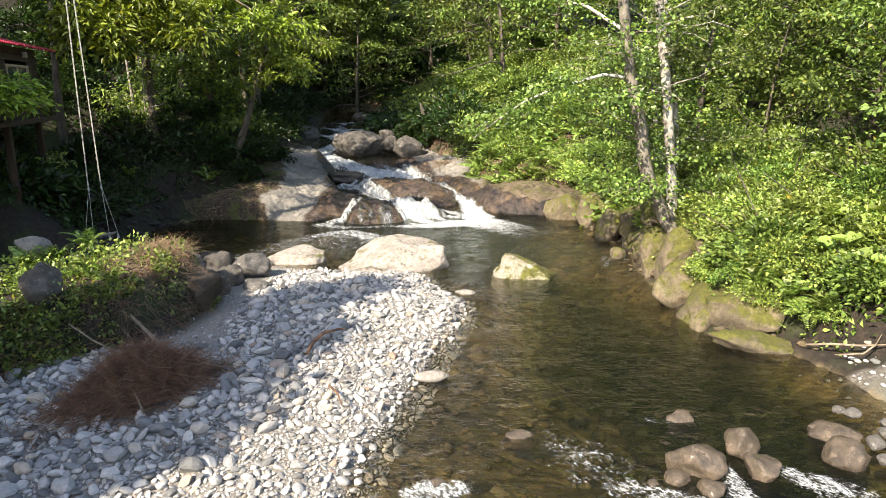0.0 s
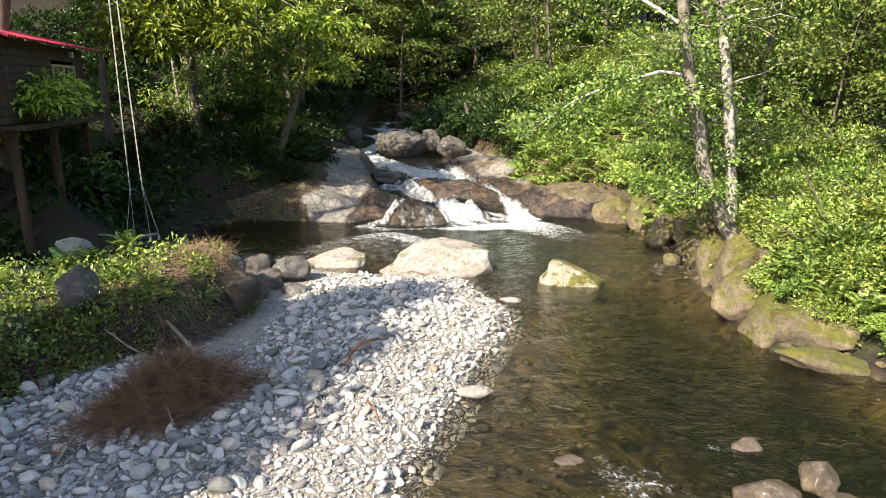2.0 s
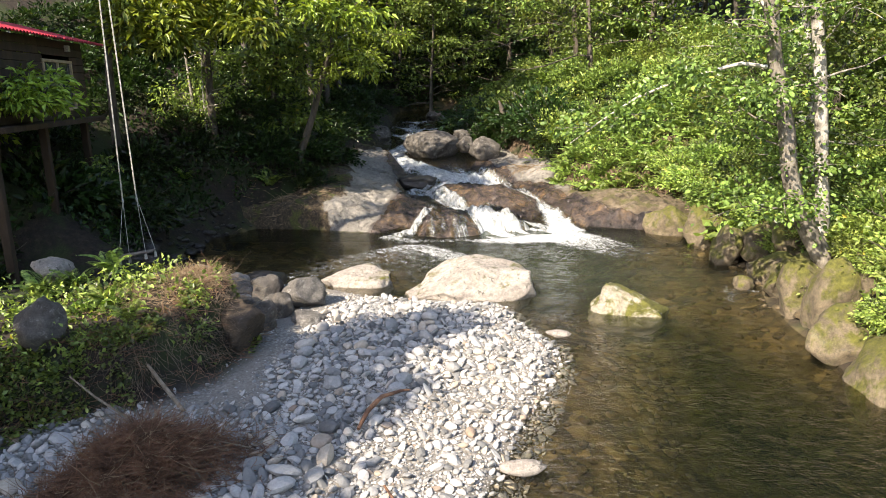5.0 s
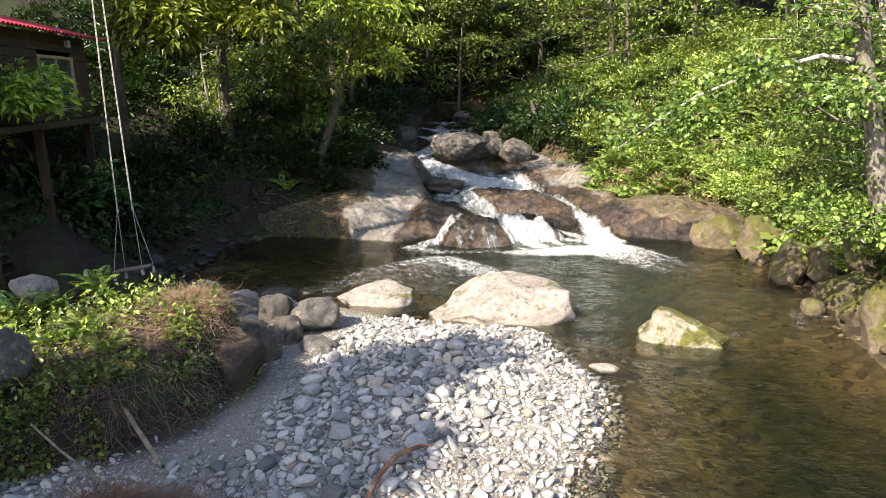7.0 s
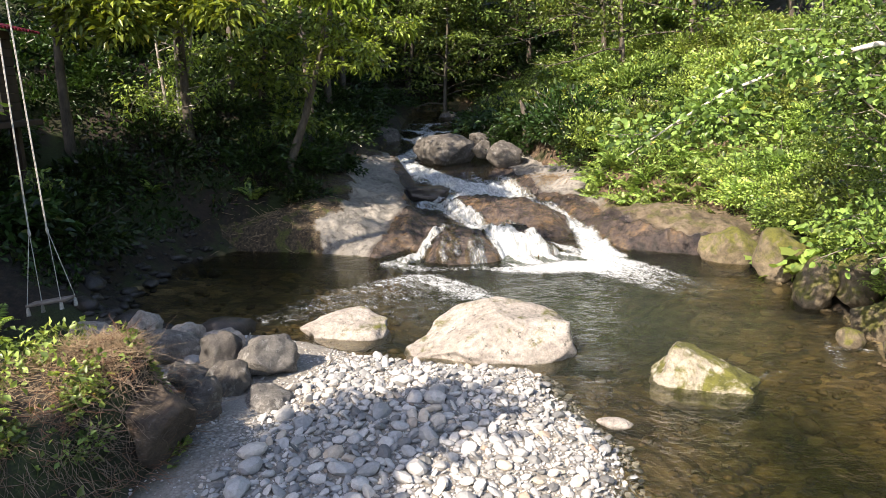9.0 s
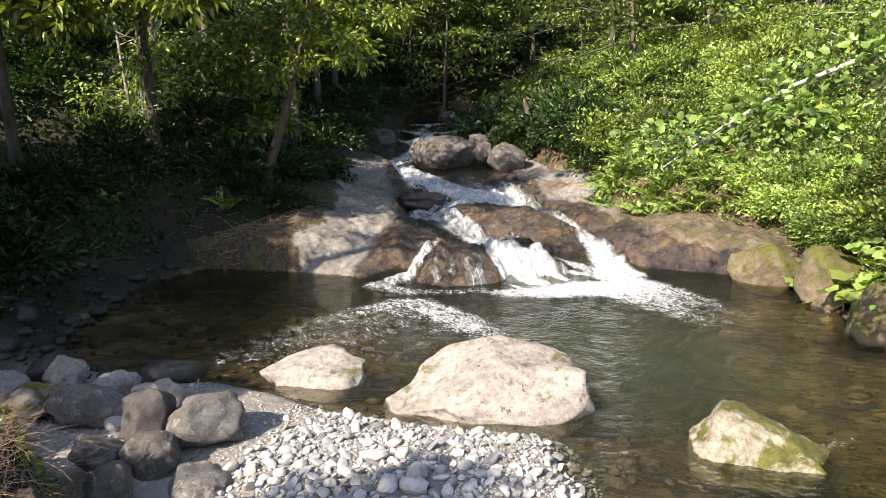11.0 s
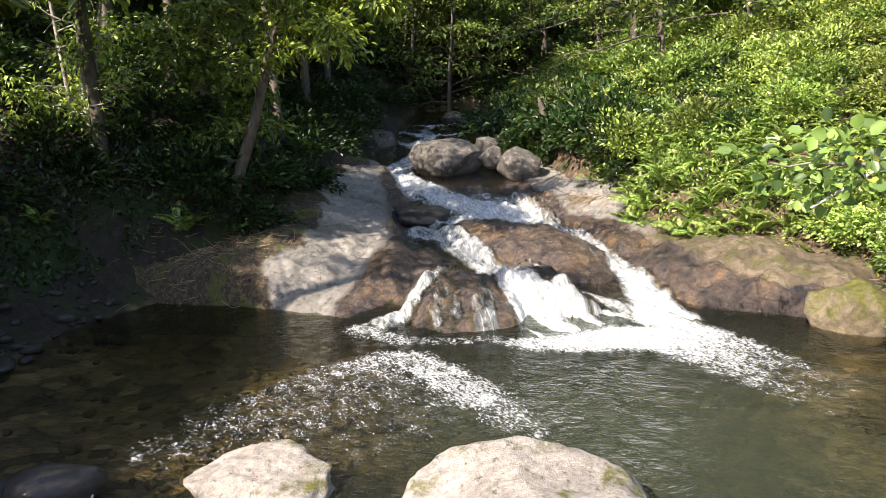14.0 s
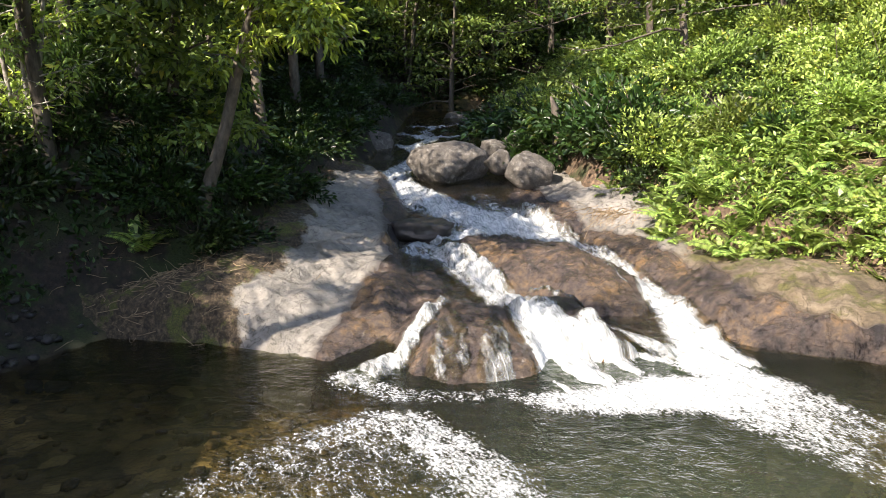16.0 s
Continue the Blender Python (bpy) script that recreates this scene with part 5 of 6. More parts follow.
single_tree("alder", "grey alder leaning out from the shaded bank", [[(-6.9, 22.9, 1.4, 0.13), (-6.6, 22.9, 2.1, 0.115), (-6.35, 22.9, 2.72, 0.1), (-6.1, 22.9, 3.5, 0.095), (-5.85, 22.9, 4.2, 0.09), (-5.6, 22.9, 4.9, 0.08), (-5.2, 22.8, 6.5, 0.06), (-4.9, 22.7, 8, 0.03)]],
            [[(-5.8, 22.9, 4.4, 0.03), (-5.2, 22.6, 4.7, 0.025), (-4.4, 22.4, 4.4, 0.018), (-3.9, 22.3, 3.9, 0.01)], [(-5.6, 22.9, 4.9, 0.03), (-4.8, 23.3, 5.2, 0.025), (-4.0, 23.5, 4.8, 0.012)]],
            "bark", "leaf_chestnut", 4200, 0.15, 0.4, 505, 11, 0.5, 1.5, 0.025, (0.3, -0.1, 0), 0.9, 0.17)
single_tree("sapling_clump", "clump of thin white-stemmed saplings on the shaded bank", [[(-9.9, 22.5, 2.7, 0.05), (-9.92, 22.5, 3.47, 0.045), (-10.0, 22.5, 4.97, 0.035), (-10.1, 22.5, 7, 0.02)], [(-9.4, 22.5, 2.7, 0.045), (-9.35, 22.5, 3.46, 0.04), (-9.0, 22.5, 4.93, 0.032), (-8.7, 22.5, 6.8, 0.015)],
             [(-9.5, 22.4, 2.7, 0.04), (-9.45, 22.3, 3.5, 0.035), (-9.3, 22.2, 5.0, 0.025), (-9.2, 22.2, 6.8, 0.012)]], [], "pale_bark", "leaf_lime", 2600, 0.13, 0.42, 506, 8, 0.25, 1.2, 0.018, (0, -0.2, 0), 0.8, 0.18)
single_tree("tree", "dark slim tree on the shaded bank", [[(-8.2, 24.4, 2.2, 0.12), (-8.08, 24.4, 3.19, 0.11), (-7.8, 24.4, 5.09, 0.09), (-7.6, 24.4, 8.5, 0.03)]], [], "bark", "leaf_alder", 4200, 0.18, 0.5, 507, 14, 0.25, 1.7, 0.025, (0.2, -0.3, 0), 0.6, 0.22)
CHESTNUT_LIMBS = [[(-8.9, 14.3, 7.4, 0.08), (-8.4, 13.9, 8.2, 0.075), (-7.6, 13.5, 8.6, 0.07), (-6.8, 13.4, 8.6, 0.06), (-6.0, 13.4, 8.5, 0.03)], [(-10.2, 14.7, 3.4, 0.04), (-9.2, 14.3, 3.75, 0.035), (-8.5, 13.9, 3.6, 0.03), (-8.1, 13.4, 3.3, 0.012)],
                  [(-10.2, 14.7, 3.5, 0.04), (-9.3, 14.2, 3.9, 0.03), (-8.6, 13.9, 3.7, 0.025), (-8.3, 13.4, 3.3, 0.012)]]
single_tree("chestnut_tree", "chestnut tree with long bright leaves beside the hut", [[(-10.7, 14.9, 0.6, 0.17), (-10.4, 14.8, 2.4, 0.15), (-10.0, 14.6, 4.4, 0.13), (-9.4, 14.4, 6.4, 0.11), (-8.9, 14.2, 8.4, 0.08), (-8.9, 14.1, 9.6, 0.03)]], CHESTNUT_LIMBS, "bark", "leaf_chestnut", 3600, 0.16, 0.36, 508, 6, 0.6, 1.2, 0.03, (-0.5, -0.2, 0.2), 0.9, 0.18, 8)
single_tree("chestnut_tree", "chestnut tree with drooping sunlit leaves above the shaded bank", [[(-10.9, 19.9, 2.4, 0.12), (-10.8, 19.8, 4.0, 0.1), (-10.6, 19.7, 6.0, 0.08), (-10.4, 19.6, 8.0, 0.05), (-10.3, 19.6, 9.0, 0.03)]], [[(-10.6, 19.7, 5.6, 0.05), (-9.4, 19.6, 6.2, 0.045), (-8.0, 19.5, 6.1, 0.035), (-6.8, 19.4, 5.5, 0.02), (-6.0, 19.2, 4.9, 0.01)], [(-10.6, 19.7, 5.0, 0.04), (-9.6, 19.0, 5.5, 0.03), (-8.8, 18.4, 5.0, 0.012)], [(-10.6, 19.7, 5.3, 0.04), (-9.6, 20.4, 5.9, 0.03), (-8.2, 20.9, 5.6, 0.02), (-7.4, 21.0, 5.1, 0.01)]],
            "bark", "leaf_chestnut", 6500, 0.22, 0.36, 509, 10, 0.5, 1.9, 0.03, (0.3, -0.3, 0), 0.9, 0.22)
single_tree("chestnut_tree", "tall chestnut tree with bright hanging sprays over the dark wood", [[(-9.3, 22.4, 2.6, 0.13), (-9.2, 22.2, 4.5, 0.11), (-8.9, 21.9, 6.5, 0.09), (-8.6, 21.6, 8.6, 0.05), (-8.5, 21.5, 9.6, 0.03)]], [[(-8.9, 21.9, 6.2, 0.05), (-7.6, 21.2, 6.6, 0.045), (-6.2, 20.6, 6.3, 0.035), (-5.0, 20.2, 5.6, 0.02), (-4.5, 20.0, 5.1, 0.01)], [(-9.0, 22.0, 5.6, 0.04), (-8.0, 21.0, 5.9, 0.03), (-7.2, 20.2, 5.3, 0.012)], [(-8.8, 21.8, 7.0, 0.04), (-7.6, 22.0, 7.2, 0.03), (-6.4, 22.2, 6.6, 0.02), (-5.6, 22.2, 6.0, 0.01)]],
            "bark", "leaf_chestnut", 6000, 0.21, 0.36, 510, 9, 0.55, 1.8, 0.03, (0.3, -0.3, 0), 0.9, 0.2)
single_tree("sapling", "thin sapling with pale yellow-green leaves before the dark wood", [[(-9.75, 17.0, 0.6, 0.012), (-9.7, 16.98, 1.2, 0.01), (-9.6, 16.95, 1.8, 0.008), (-9.5, 16.95, 2.1, 0.004)]], [], "bark", "leaf_lime", 110, 0.13, 0.4, 511, 5, 0.7, 0.45, 0.006, (0, 0, 0), 0.7, 0.07)
# unseen wood added behind the camera, shading the gravel bar's left and dark shore
shade = tree(520, 9.2, 0.15, 3000, 0.34, 0.6, "leaf_alder", "bark", 0.5, 0.2, label="unseen tall broadleaf tree added downstream to cast shade")
for x, y, s in [(-8.9, -0.4, 0.88), (-8.8, 1.1, 0.88), (-8.8, 2.5, 0.86), (-10.2, -1.1, 0.9), (-10.2, 0.5, 0.86), (-9.8, -3.8, 0.95), (-11.8, -2.6, 1.0), (-13.0, 7.4, 0.95), (-11.7, 9.3, 0.72), (-14.6, 8.4, 1.0), (-14.8, 11, 0.95),  (-16.5, 10, 1.0), (-17.4, 11.0, 0.95), (-13.5, 13.2, 0.8), (-14.2, 12.2, 0.85), (-15.7, 10.4, 0.95), (-13.2, 14.8, 0.72), (-15.4, 12.6, 0.92)]:
    copy_thing(shade, at(x, y, x * 70 + y * 31, s))
drop(shade)
slim = tree(521, 8.2, 0.12, 2000, 0.26, 0.6, "leaf_alder", "bark", 0.5, 0.09, label="unseen slim broadleaf tree added downstream to cast shade", tight=0.28)
for x, y, s in [(-9.6, 2.6, 1.0), (-7.9, 3.9, 0.95), (-7.6, 5.2, 0.9), (-7.7, 2.6, 1.0), (-7.6, 1.2, 1.0), (-7.7, -0.4, 1.0), (-7.0, 3.6, 0.9), (-6.5, 5.4, 0.92), (-8.9, 9.0, 0.68), (-9.9, 9.5, 0.7)]:
    copy_thing(slim, at(x, y, x * 70 + y * 31, s))
drop(slim)

# ---- undergrowth, as stuff ----
def undergrowth(name, label, n, box, keep, leaf, width, mat, seed, rise=0.25):
    r = np.random.default_rng(seed)
    p = np.stack([box[0] + (box[1] - box[0]) * r.random(n * 3), box[2] + (box[3] - box[2]) * r.random(n * 3), np.zeros(n * 3)], 1)
    d = -poly_dist(p[:, 0][None], p[:, 1][None], POOL)[0]
    ok = keep(p[:, 0], p[:, 1], d) & (fbm(p[:, 0], p[:, 1], seed, 4, 0.8) > -0.35)
    p = p[ok][:n]
    p[:, 2] = heights(p) + rise * r.random(len(p)) ** 2
    v, f = leaves(p, np.tile([0, -0.3, 0.7], (len(p), 1)) + r.normal(0, 0.5, (len(p), 3)), leaf, width, r=r)
    return tagged(new(name, mesh_from(name, v, f, MAT[mat])), label, "undergrowth", kind="stuff")


RX = lambda x, y: x > np.interp(y, [-40, 20, 30, 48, 120], [1.0, 0.5, -2.5, -5.8, -20])
undergrowth("undergrowth", "low leafy plants covering the sunny bank", 20000, (0.3, 12, 7.5, 34), lambda x, y, d: RX(x, y) & (d > 0.35) & (d < 3.8), 0.12, 0.55, "leaf_bush", 601, 0.4)
undergrowth("undergrowth", "pale lime herbs on the sunny bank", 9000, (0.5, 9, 9, 30), lambda x, y, d: RX(x, y) & (d > 0.3) & (d < 4), 0.1, 0.5, "leaf_lime", 602, 0.5)
# dark leaves here stand in for the shade under the trees
undergrowth("undergrowth", "low plants under the trees of the sunny bank, darkened for shade", 12000, (1, 15, 7.5, 34), lambda x, y, d: RX(x, y) & (d > 3.4) & (d < 8), 0.14, 0.5, "leaf_dark_shade", 606, 0.4)
undergrowth("undergrowth", "sparse plants on the shaded bank, darkened partly for its shade", 18000, (-16, -6, 15, 36), lambda x, y, d: ~RX(x, y) & (d > 0.6) & (d < 7), 0.13, 0.5, "leaf_dark_shade", 603, 0.3)
TIN = lambda x, y: poly_dist(x[None], y[None], TERRACE)[0]
undergrowth("undergrowth", "brambles and herbs growing over the earth mound", 2800, (-11, -3.9, 6.5, 13), lambda x, y, d: (TIN(x, y) > -0.05) & (fbm(x, y, 77, 3, 0.7) > -0.5), 0.085, 0.6, "leaf_bush", 604, 0.3)
undergrowth("undergrowth", "yellow-green herbs on top of the earth mound", 3000, (-9.5, -4.3, 8.3, 13), lambda x, y, d: (TIN(x, y) > 0.15) & ((x > -6.2) | (y < 11.4)) & (np.hypot(x + 4.75, y - 11.5) > 0.5), 0.075, 0.6, "leaf_lime", 605, 0.36)

# ---- the earth mound ----
def strands(r, n, place, step, segs, radius, wander):
    paths = []
    for _ in range(n):
        p, d = place(r)
        q, path = np.array(p, float), []
        for k in range(segs + 1):
            path.append((*q, radius * (1 - 0.7 * k / segs)))
            d = np.array(d) + r.normal(0, wander, 3)
            q = q + d / (np.linalg.norm(d) + 1e-6) * step * (0.6 + 0.8 * r.random())
        paths.append(path)
    return paths


EDGE = [(-4.25, 11.8), (-4.05, 11.0), (-4.15, 10.2), (-4.6, 9.45), (-5.3, 9.1), (-5.65, 8.5), (-5.85, 7.8), (-6.4, 6.6)]


def edge_point(r):
    k = r.random() * (len(EDGE) - 1)
    i = int(k)
    (x0, y0), (x1, y1) = EDGE[i], EDGE[i + 1]
    f = k - i
    nx, ny = (y1 - y0), -(x1 - x0)
    s = -1 / math.hypot(nx, ny)
    return x0 + (x1 - x0) * f, y0 + (y1 - y0) * f, nx * s, ny * s


def hanging(r):
    x, y, nx, ny = edge_point(r)
    while x < -4.9 and r.random() < 0.7:
        x, y, nx, ny = edge_point(r)
    k = 0.05 + 0.4 * r.random()
    x, y = x - nx * k, y - ny * k
    return (x, y, ground_at(x, y) + 0.05), (nx * 0.35, ny * 0.35, -0.75)


rr = np.random.default_rng(701)
n = 6500
P, O = np.empty((n, 3)), np.empty((n, 3))
for k in range(n):                                 # brambles over the steep face, thin at its river end
    while True:
        x, y, nx, ny = edge_point(rr)
        inset = 0.95 * rr.random() ** 0.7 - 0.25
        x, y = x - nx * inset, y - ny * inset
        cover = fbm(np.array([x * 1.1 + y]), np.array([y - inset]), 78, 3, 1.0)[0]
        if cover > (0.15 if y > 8.7 and x > -5.2 and inset < 0.3 else -0.6):
            break
    P[k] = x, y, ground_at(x, y) + 0.01 + 0.14 * rr.random() ** 2
    O[k] = nx * 0.7, ny * 0.7, 0.4
v, f = leaves(P, O, 0.055, 0.7, r=rr, rounded=True)
tagged(new("brambles", mesh_from("brambles", v, f, MAT["leaf_alder"])), "dark green brambles trailing down the mound's face", "brambles", kind="stuff")
v, f = tubes(strands(rr, 520, hanging, 0.085, 8, 0.0036, 0.34), 3)
tagged(new("roots", mesh_from("roots", v, f, MAT["root"])), "tangle of dead pale roots hanging from the mound", "roots", kind="stuff")


def thatch(r):
    x, y = (-4.75 + 0.3 * r.normal(), 11.5 + 0.4 * r.normal()) if r.random() < 0.85 else (-5.5 + 0.4 * r.normal(), 11.0 + 0.4 * r.normal())
    return (x, y, ground_at(x, y) + 0.05), (r.normal(), r.normal(), 0.15)


v, f = tubes(strands(rr, 2400, thatch, 0.06, 4, 0.0036, 0.35), 3)
tagged(new("dead_grass", mesh_from("dead_grass", v, f, MAT["dry_stalk"])), "dry matted grass on the crown of the mound", "dry grass", kind="stuff")


def litter(r):
    x, y, nx, ny = edge_point(r)
    k = 0.9 * r.random() - 0.7
    x, y = x + nx * k, y + ny * k
    return (x, y, ground_at(x, y) + 0.03 + 0.1 * r.random()), (r.normal(), r.normal(), 0.05 * r.normal())


v, f = tubes(strands(rr, 900, litter, 0.08, 4, 0.004, 0.35), 3)
tagged(new("dead_twigs", mesh_from("dead_twigs", v, f, MAT["dry_brush"])), "brown dead twigs and stalks on the mound's face", "twigs", kind="stuff")
def slope_twig(r):
    x, y = 4.8 + 0.9 * r.normal(), 23.4 + 1.1 * r.normal()
    return (x, y, ground_at(x, y) + 0.06 + 0.2 * r.random()), (r.normal(), r.normal(), -0.1 + 0.2 * r.normal())


v, f = tubes(strands(rr, 900, slope_twig, 0.12, 4, 0.006, 0.3), 3)
tagged(new("dead_twigs", mesh_from("dead_twigs", v, f, MAT["dry_stalk"])), "dry stalks and dead twigs on the fern slope", "twigs", kind="stuff")
def shore_litter(r):
    x, y = -6.9 + 0.7 * r.normal(), 21.6 + 0.7 * r.normal()
    z = max(ground_at(x, y), float(bedrock_height(np.array([x]), np.array([y]))[0]))
    return (x, y, z + 0.02), (r.normal(), r.normal(), 0.05 * r.normal())


v, f = tubes(strands(rr, 260, shore_litter, 0.1, 3, 0.008, 0.25), 3)
tagged(new("dead_twigs", mesh_from("dead_twigs", v, f, MAT["dry_stalk"])), "dead twigs and leaf litter on the soil beside the ledge", "twigs", kind="stuff")
proto = fern(710)
for x, y, s, dz in [(-6.2, 11.6, 0.62, 0.2), (-6.6, 11.3, 0.55, 0.05), (-5.7, 10.6, 0.6, 0), (-6.9, 11.0, 0.7, 0), (-5.9, 9.6, 0.55, 0), (-7.6, 10.2, 0.6, 0), (-5.2, 10.3, 0.45, 0), (-6.4, 7.0, 0.5, 0), (-6.9, 6.4, 0.6, 0), (-6.1, 7.4, 0.4, 0)]:
    copy_thing(proto, at(x, y, x * 90, s, dz))
drop(proto)
proto = bush(711, (0.4, 0.4, 0.3), 320, 0.085, 0.6, "leaf_bush", 5)
proto["label"] = "low bramble bush on the earth mound"
for x, y, s in [(-5.4, 9.3, 0.8), (-6.1, 8.3, 0.8), (-6.5, 7.8, 1.0), (-4.9, 9.8, 0.7), (-5.3, 11.6, 0.7), (-6.6, 9.2, 0.9), (-7.2, 8.4, 1.1), (-4.35, 10.4, 0.7), (-7.0, 7.2, 1.0), (-5.9, 10.6, 0.9), (-6.7, 10.4, 0.9), (-8.0, 9.2, 1.1), (-7.4, 11.9, 0.8), (-8.6, 11, 1.0)]:
    copy_thing(proto, at(x, y, x * 50, s, -0.05))
drop(proto)


def log(name, label, path, mat="driftwood", sides=8, cat="log"):
    v, f = tubes([path], sides)
    return tagged(new(name, mesh_from(name, v, f, MAT[mat])), label, cat)


log("driftwood_log", "pale broken log leaning on the mound's foot", [(-4.7, 9.7, 0.36, 0.018), (-4.45, 9.5, 0.24, 0.025), (-4.15, 9.3, 0.06, 0.026), (-4.02, 9.2, 0.0, 0.024)])
log("driftwood_log", "grey dead branch slanting down the mound", [(-5.3, 9.15, 0.4, 0.01), (-4.95, 9.05, 0.2, 0.013), (-4.5, 8.9, 0.04, 0.012), (-4.1, 8.7, 0.02, 0.007)])
log("stick", "crooked brown stick on the pebbles", [(-1.92, 8.9, 0.0, 0.02), (-1.88, 9.2, 0.06, 0.028), (-1.78, 9.5, 0.09, 0.026), (-1.6, 9.75, 0.05, 0.02), (-1.5, 9.78, 0.05, 0.01)], "dry_brush", cat="stick")
log("stick", "thin brown stick lying on the pebbles", [(-1.45, 7.9, -0.02, 0.012), (-1.3, 7.6, 0.03, 0.014), (-1.2, 7.3, 0.0, 0.0055)], "dry_brush", cat="stick")
log("driftwood_log", "bleached branch caught under the sunny bank", [(5.25, 9.3, -0.12, 0.012), (5.5, 9.05, -0.02, 0.018), (5.75, 8.85, 0.03, 0.016), (6.2, 8.7, 0.1, 0.008)])
log("driftwood_log", "bleached forked branch under the sunny bank", [(5.45, 8.9, -0.12, 0.008), (5.7, 8.68, -0.02, 0.014), (5.9, 8.75, 0.08, 0.012), (6.1, 8.95, 0.16, 0.006)])
log("fallen_log", "fallen grey log among the ferns", [(5.8, 28.0, 2.55, 0.05), (4.9, 28.2, 2.6, 0.06), (3.9, 28.5, 2.75, 0.05), (3.2, 28.7, 2.85, 0.03)])
log("tree_stump", "broken brown stump among the shrubs", [(-0.72, 30.9, 1.2, 0.15), (-0.74, 30.9, 2.0, 0.13), (-0.8, 30.9, 2.55, 0.11), (-0.92, 30.9, 2.9, 0.03)], "bark", 10, "stump")

# brush pile on the gravel
NEST = (-3.72, 7.7)


def brush(r):
    """A place and a way for one twig of the heap, which is longer than broad."""
    u, a = (r.normal(0, 0.36), r.normal(0, 0.24)), radians(52)
    x, y = NEST[0] + 1.3 * u[0] * math.cos(a) - u[1] * math.sin(a), NEST[1] + 1.3 * u[0] * math.sin(a) + u[1] * math.cos(a)
    z = ground_at(x, y) + 0.03 + 0.62 * math.exp(-(u[0] / 0.62) ** 2 - (u[1] / 0.36) ** 2) * r.random() ** 0.6
    return (x, y, z), (0.5 * math.cos(a) + r.normal(), 0.5 * math.sin(a) + r.normal(), 0.05 + 0.3 * r.normal())


pile = tagged(new("brush_pile"), "heap of reddish-brown dead brush on the gravel", "brush pile")
v, f = tubes(strands(rr, 5200, brush, 0.075, 4, 0.0042, 0.5), 3)
part("dead_brush", mesh_from("dead_brush", v, f, MAT["dry_brush"]), pile)
v, f = tubes(strands(rr, 420, brush, 0.1, 4, 0.004, 0.4), 3)
part("dry_brushwood", mesh_from("dry_brushwood", v, f, MAT["dry_stalk"]), pile, "pale dry twigs in the heap")
for path in ([(-4.15, 8.1, 0.25, 0.0055), (-3.8, 7.6, 0.32, 0.011), (-3.42, 7.1, 0.04, 0.014)], [(-4.3, 8.0, 0.2, 0.007), (-3.6, 8.1, 0.36, 0.01), (-2.9, 8.35, 0.06, 0.006)], [(-4.0, 8.6, 0.1, 0.006), (-3.6, 8.2, 0.34, 0.0055), (-3.1, 7.7, 0.1, 0.006)]):
    v, f = tubes([path], 6)
    part("branch", mesh_from("branch", v, f, MAT["driftwood"]), pile, "bleached bare branch")

# dry stalks on the ledge above the chute
def stalk(r):
    return (0.2 + 0.25 * r.normal(), 24.3 + 0.2 * r.normal(), 0.95 + 0.1 * r.random()), (-0.5 + 0.3 * r.normal(), -0.6, -0.15)


v, f = tubes(strands(rr, 70, stalk, 0.15, 4, 0.008, 0.15), 3)
tagged(new("dry_stalks", mesh_from("dry_stalks", v, f, MAT["dry_stalk"])), "dry reed stalks hanging over the wet ledge", "dry stalks", kind="stuff")

# broad-leaved butterbur under the alders
def broadleaf_plant(x, y, s, seed):
    r = np.random.default_rng(seed)
    ob = thing("butterbur", "butterbur with very broad pale green leaves", "plant", at(x, y, 0, s), "butterburs of the sunny bank")
    n = 12
    ang = np.linspace(0, 2 * math.pi, n, endpoint=False)
    ring = np.stack([np.cos(ang) * (0.17 + 0.025 * np.cos(5 * ang)), np.sin(ang) * 0.15, 0.04 * np.cos(2 * ang) + 0.02 * np.sin(5 * ang)], 1)
    V = np.concatenate([[(0, 0, -0.05)], ring])
    F = np.array([(0, 1 + k, 1 + (k + 1) % n) for k in range(n)])
    blade = mesh_from("leaf", V, F, MAT["fern"])
    for k in range(10):
        lf = part("leaf", blade, ob)
        a = r.random() * 360
        lf.matrix_basis = pose(0.35 * math.cos(radians(a)) * (0.5 + r.random()), 0.35 * math.sin(radians(a)) * (0.5 + r.random()), 0.3 + 0.4 * r.random(), r.normal(0, 18), 20 * r.random(), a)
    v, f = tubes([[(0, 0, -0.1, 0.015), (0, 0, 0.25, 0.012), (0.1 * math.cos(k * 1.0), 0.1 * math.sin(k * 1.0), 0.45, 0.0055)] for k in range(6)], 4)
    part("stem", mesh_from("stem", v, f, MAT["fern"]), ob)


for k, (x, y, s) in enumerate([(4.3, 18.4, 1.0), (4.6, 17.9, 1.1), (4.1, 19.3, 0.9), (4.9, 18.6, 1.0), (5.4, 16.6, 0.8), (6.4, 9.6, 0.9), (6.9, 10.2, 1.0), (6.6, 11.0, 0.9), (6.2, 10.4, 0.8)]):
    broadleaf_plant(x, y, s, 730 + k)

# ---- the hut ----
def box_mesh(name, size, mat, bevel=0.01):
    bm = bmesh.new()
    bmesh.ops.create_cube(bm, size=1.0)
    bmesh.ops.scale(bm, vec=size, verts=bm.verts)
    if bevel:
        bmesh.ops.bevel(bm, geom=bm.edges[:], offset=bevel, segments=1, affect='EDGES')
    me = bpy.data.meshes.new(name)
    bm.to_mesh(me)
    bm.free()
    me.materials.append(mat)
    return me


def box(name, parent, x, y, z, size, mat, label="", rot=(0, 0, 0), bevel=0.01):
    ob = part(name, box_mesh(name, size, MAT[mat], bevel), parent, label)
    ob.matrix_basis = pose(x, y, z, *rot)
    return ob


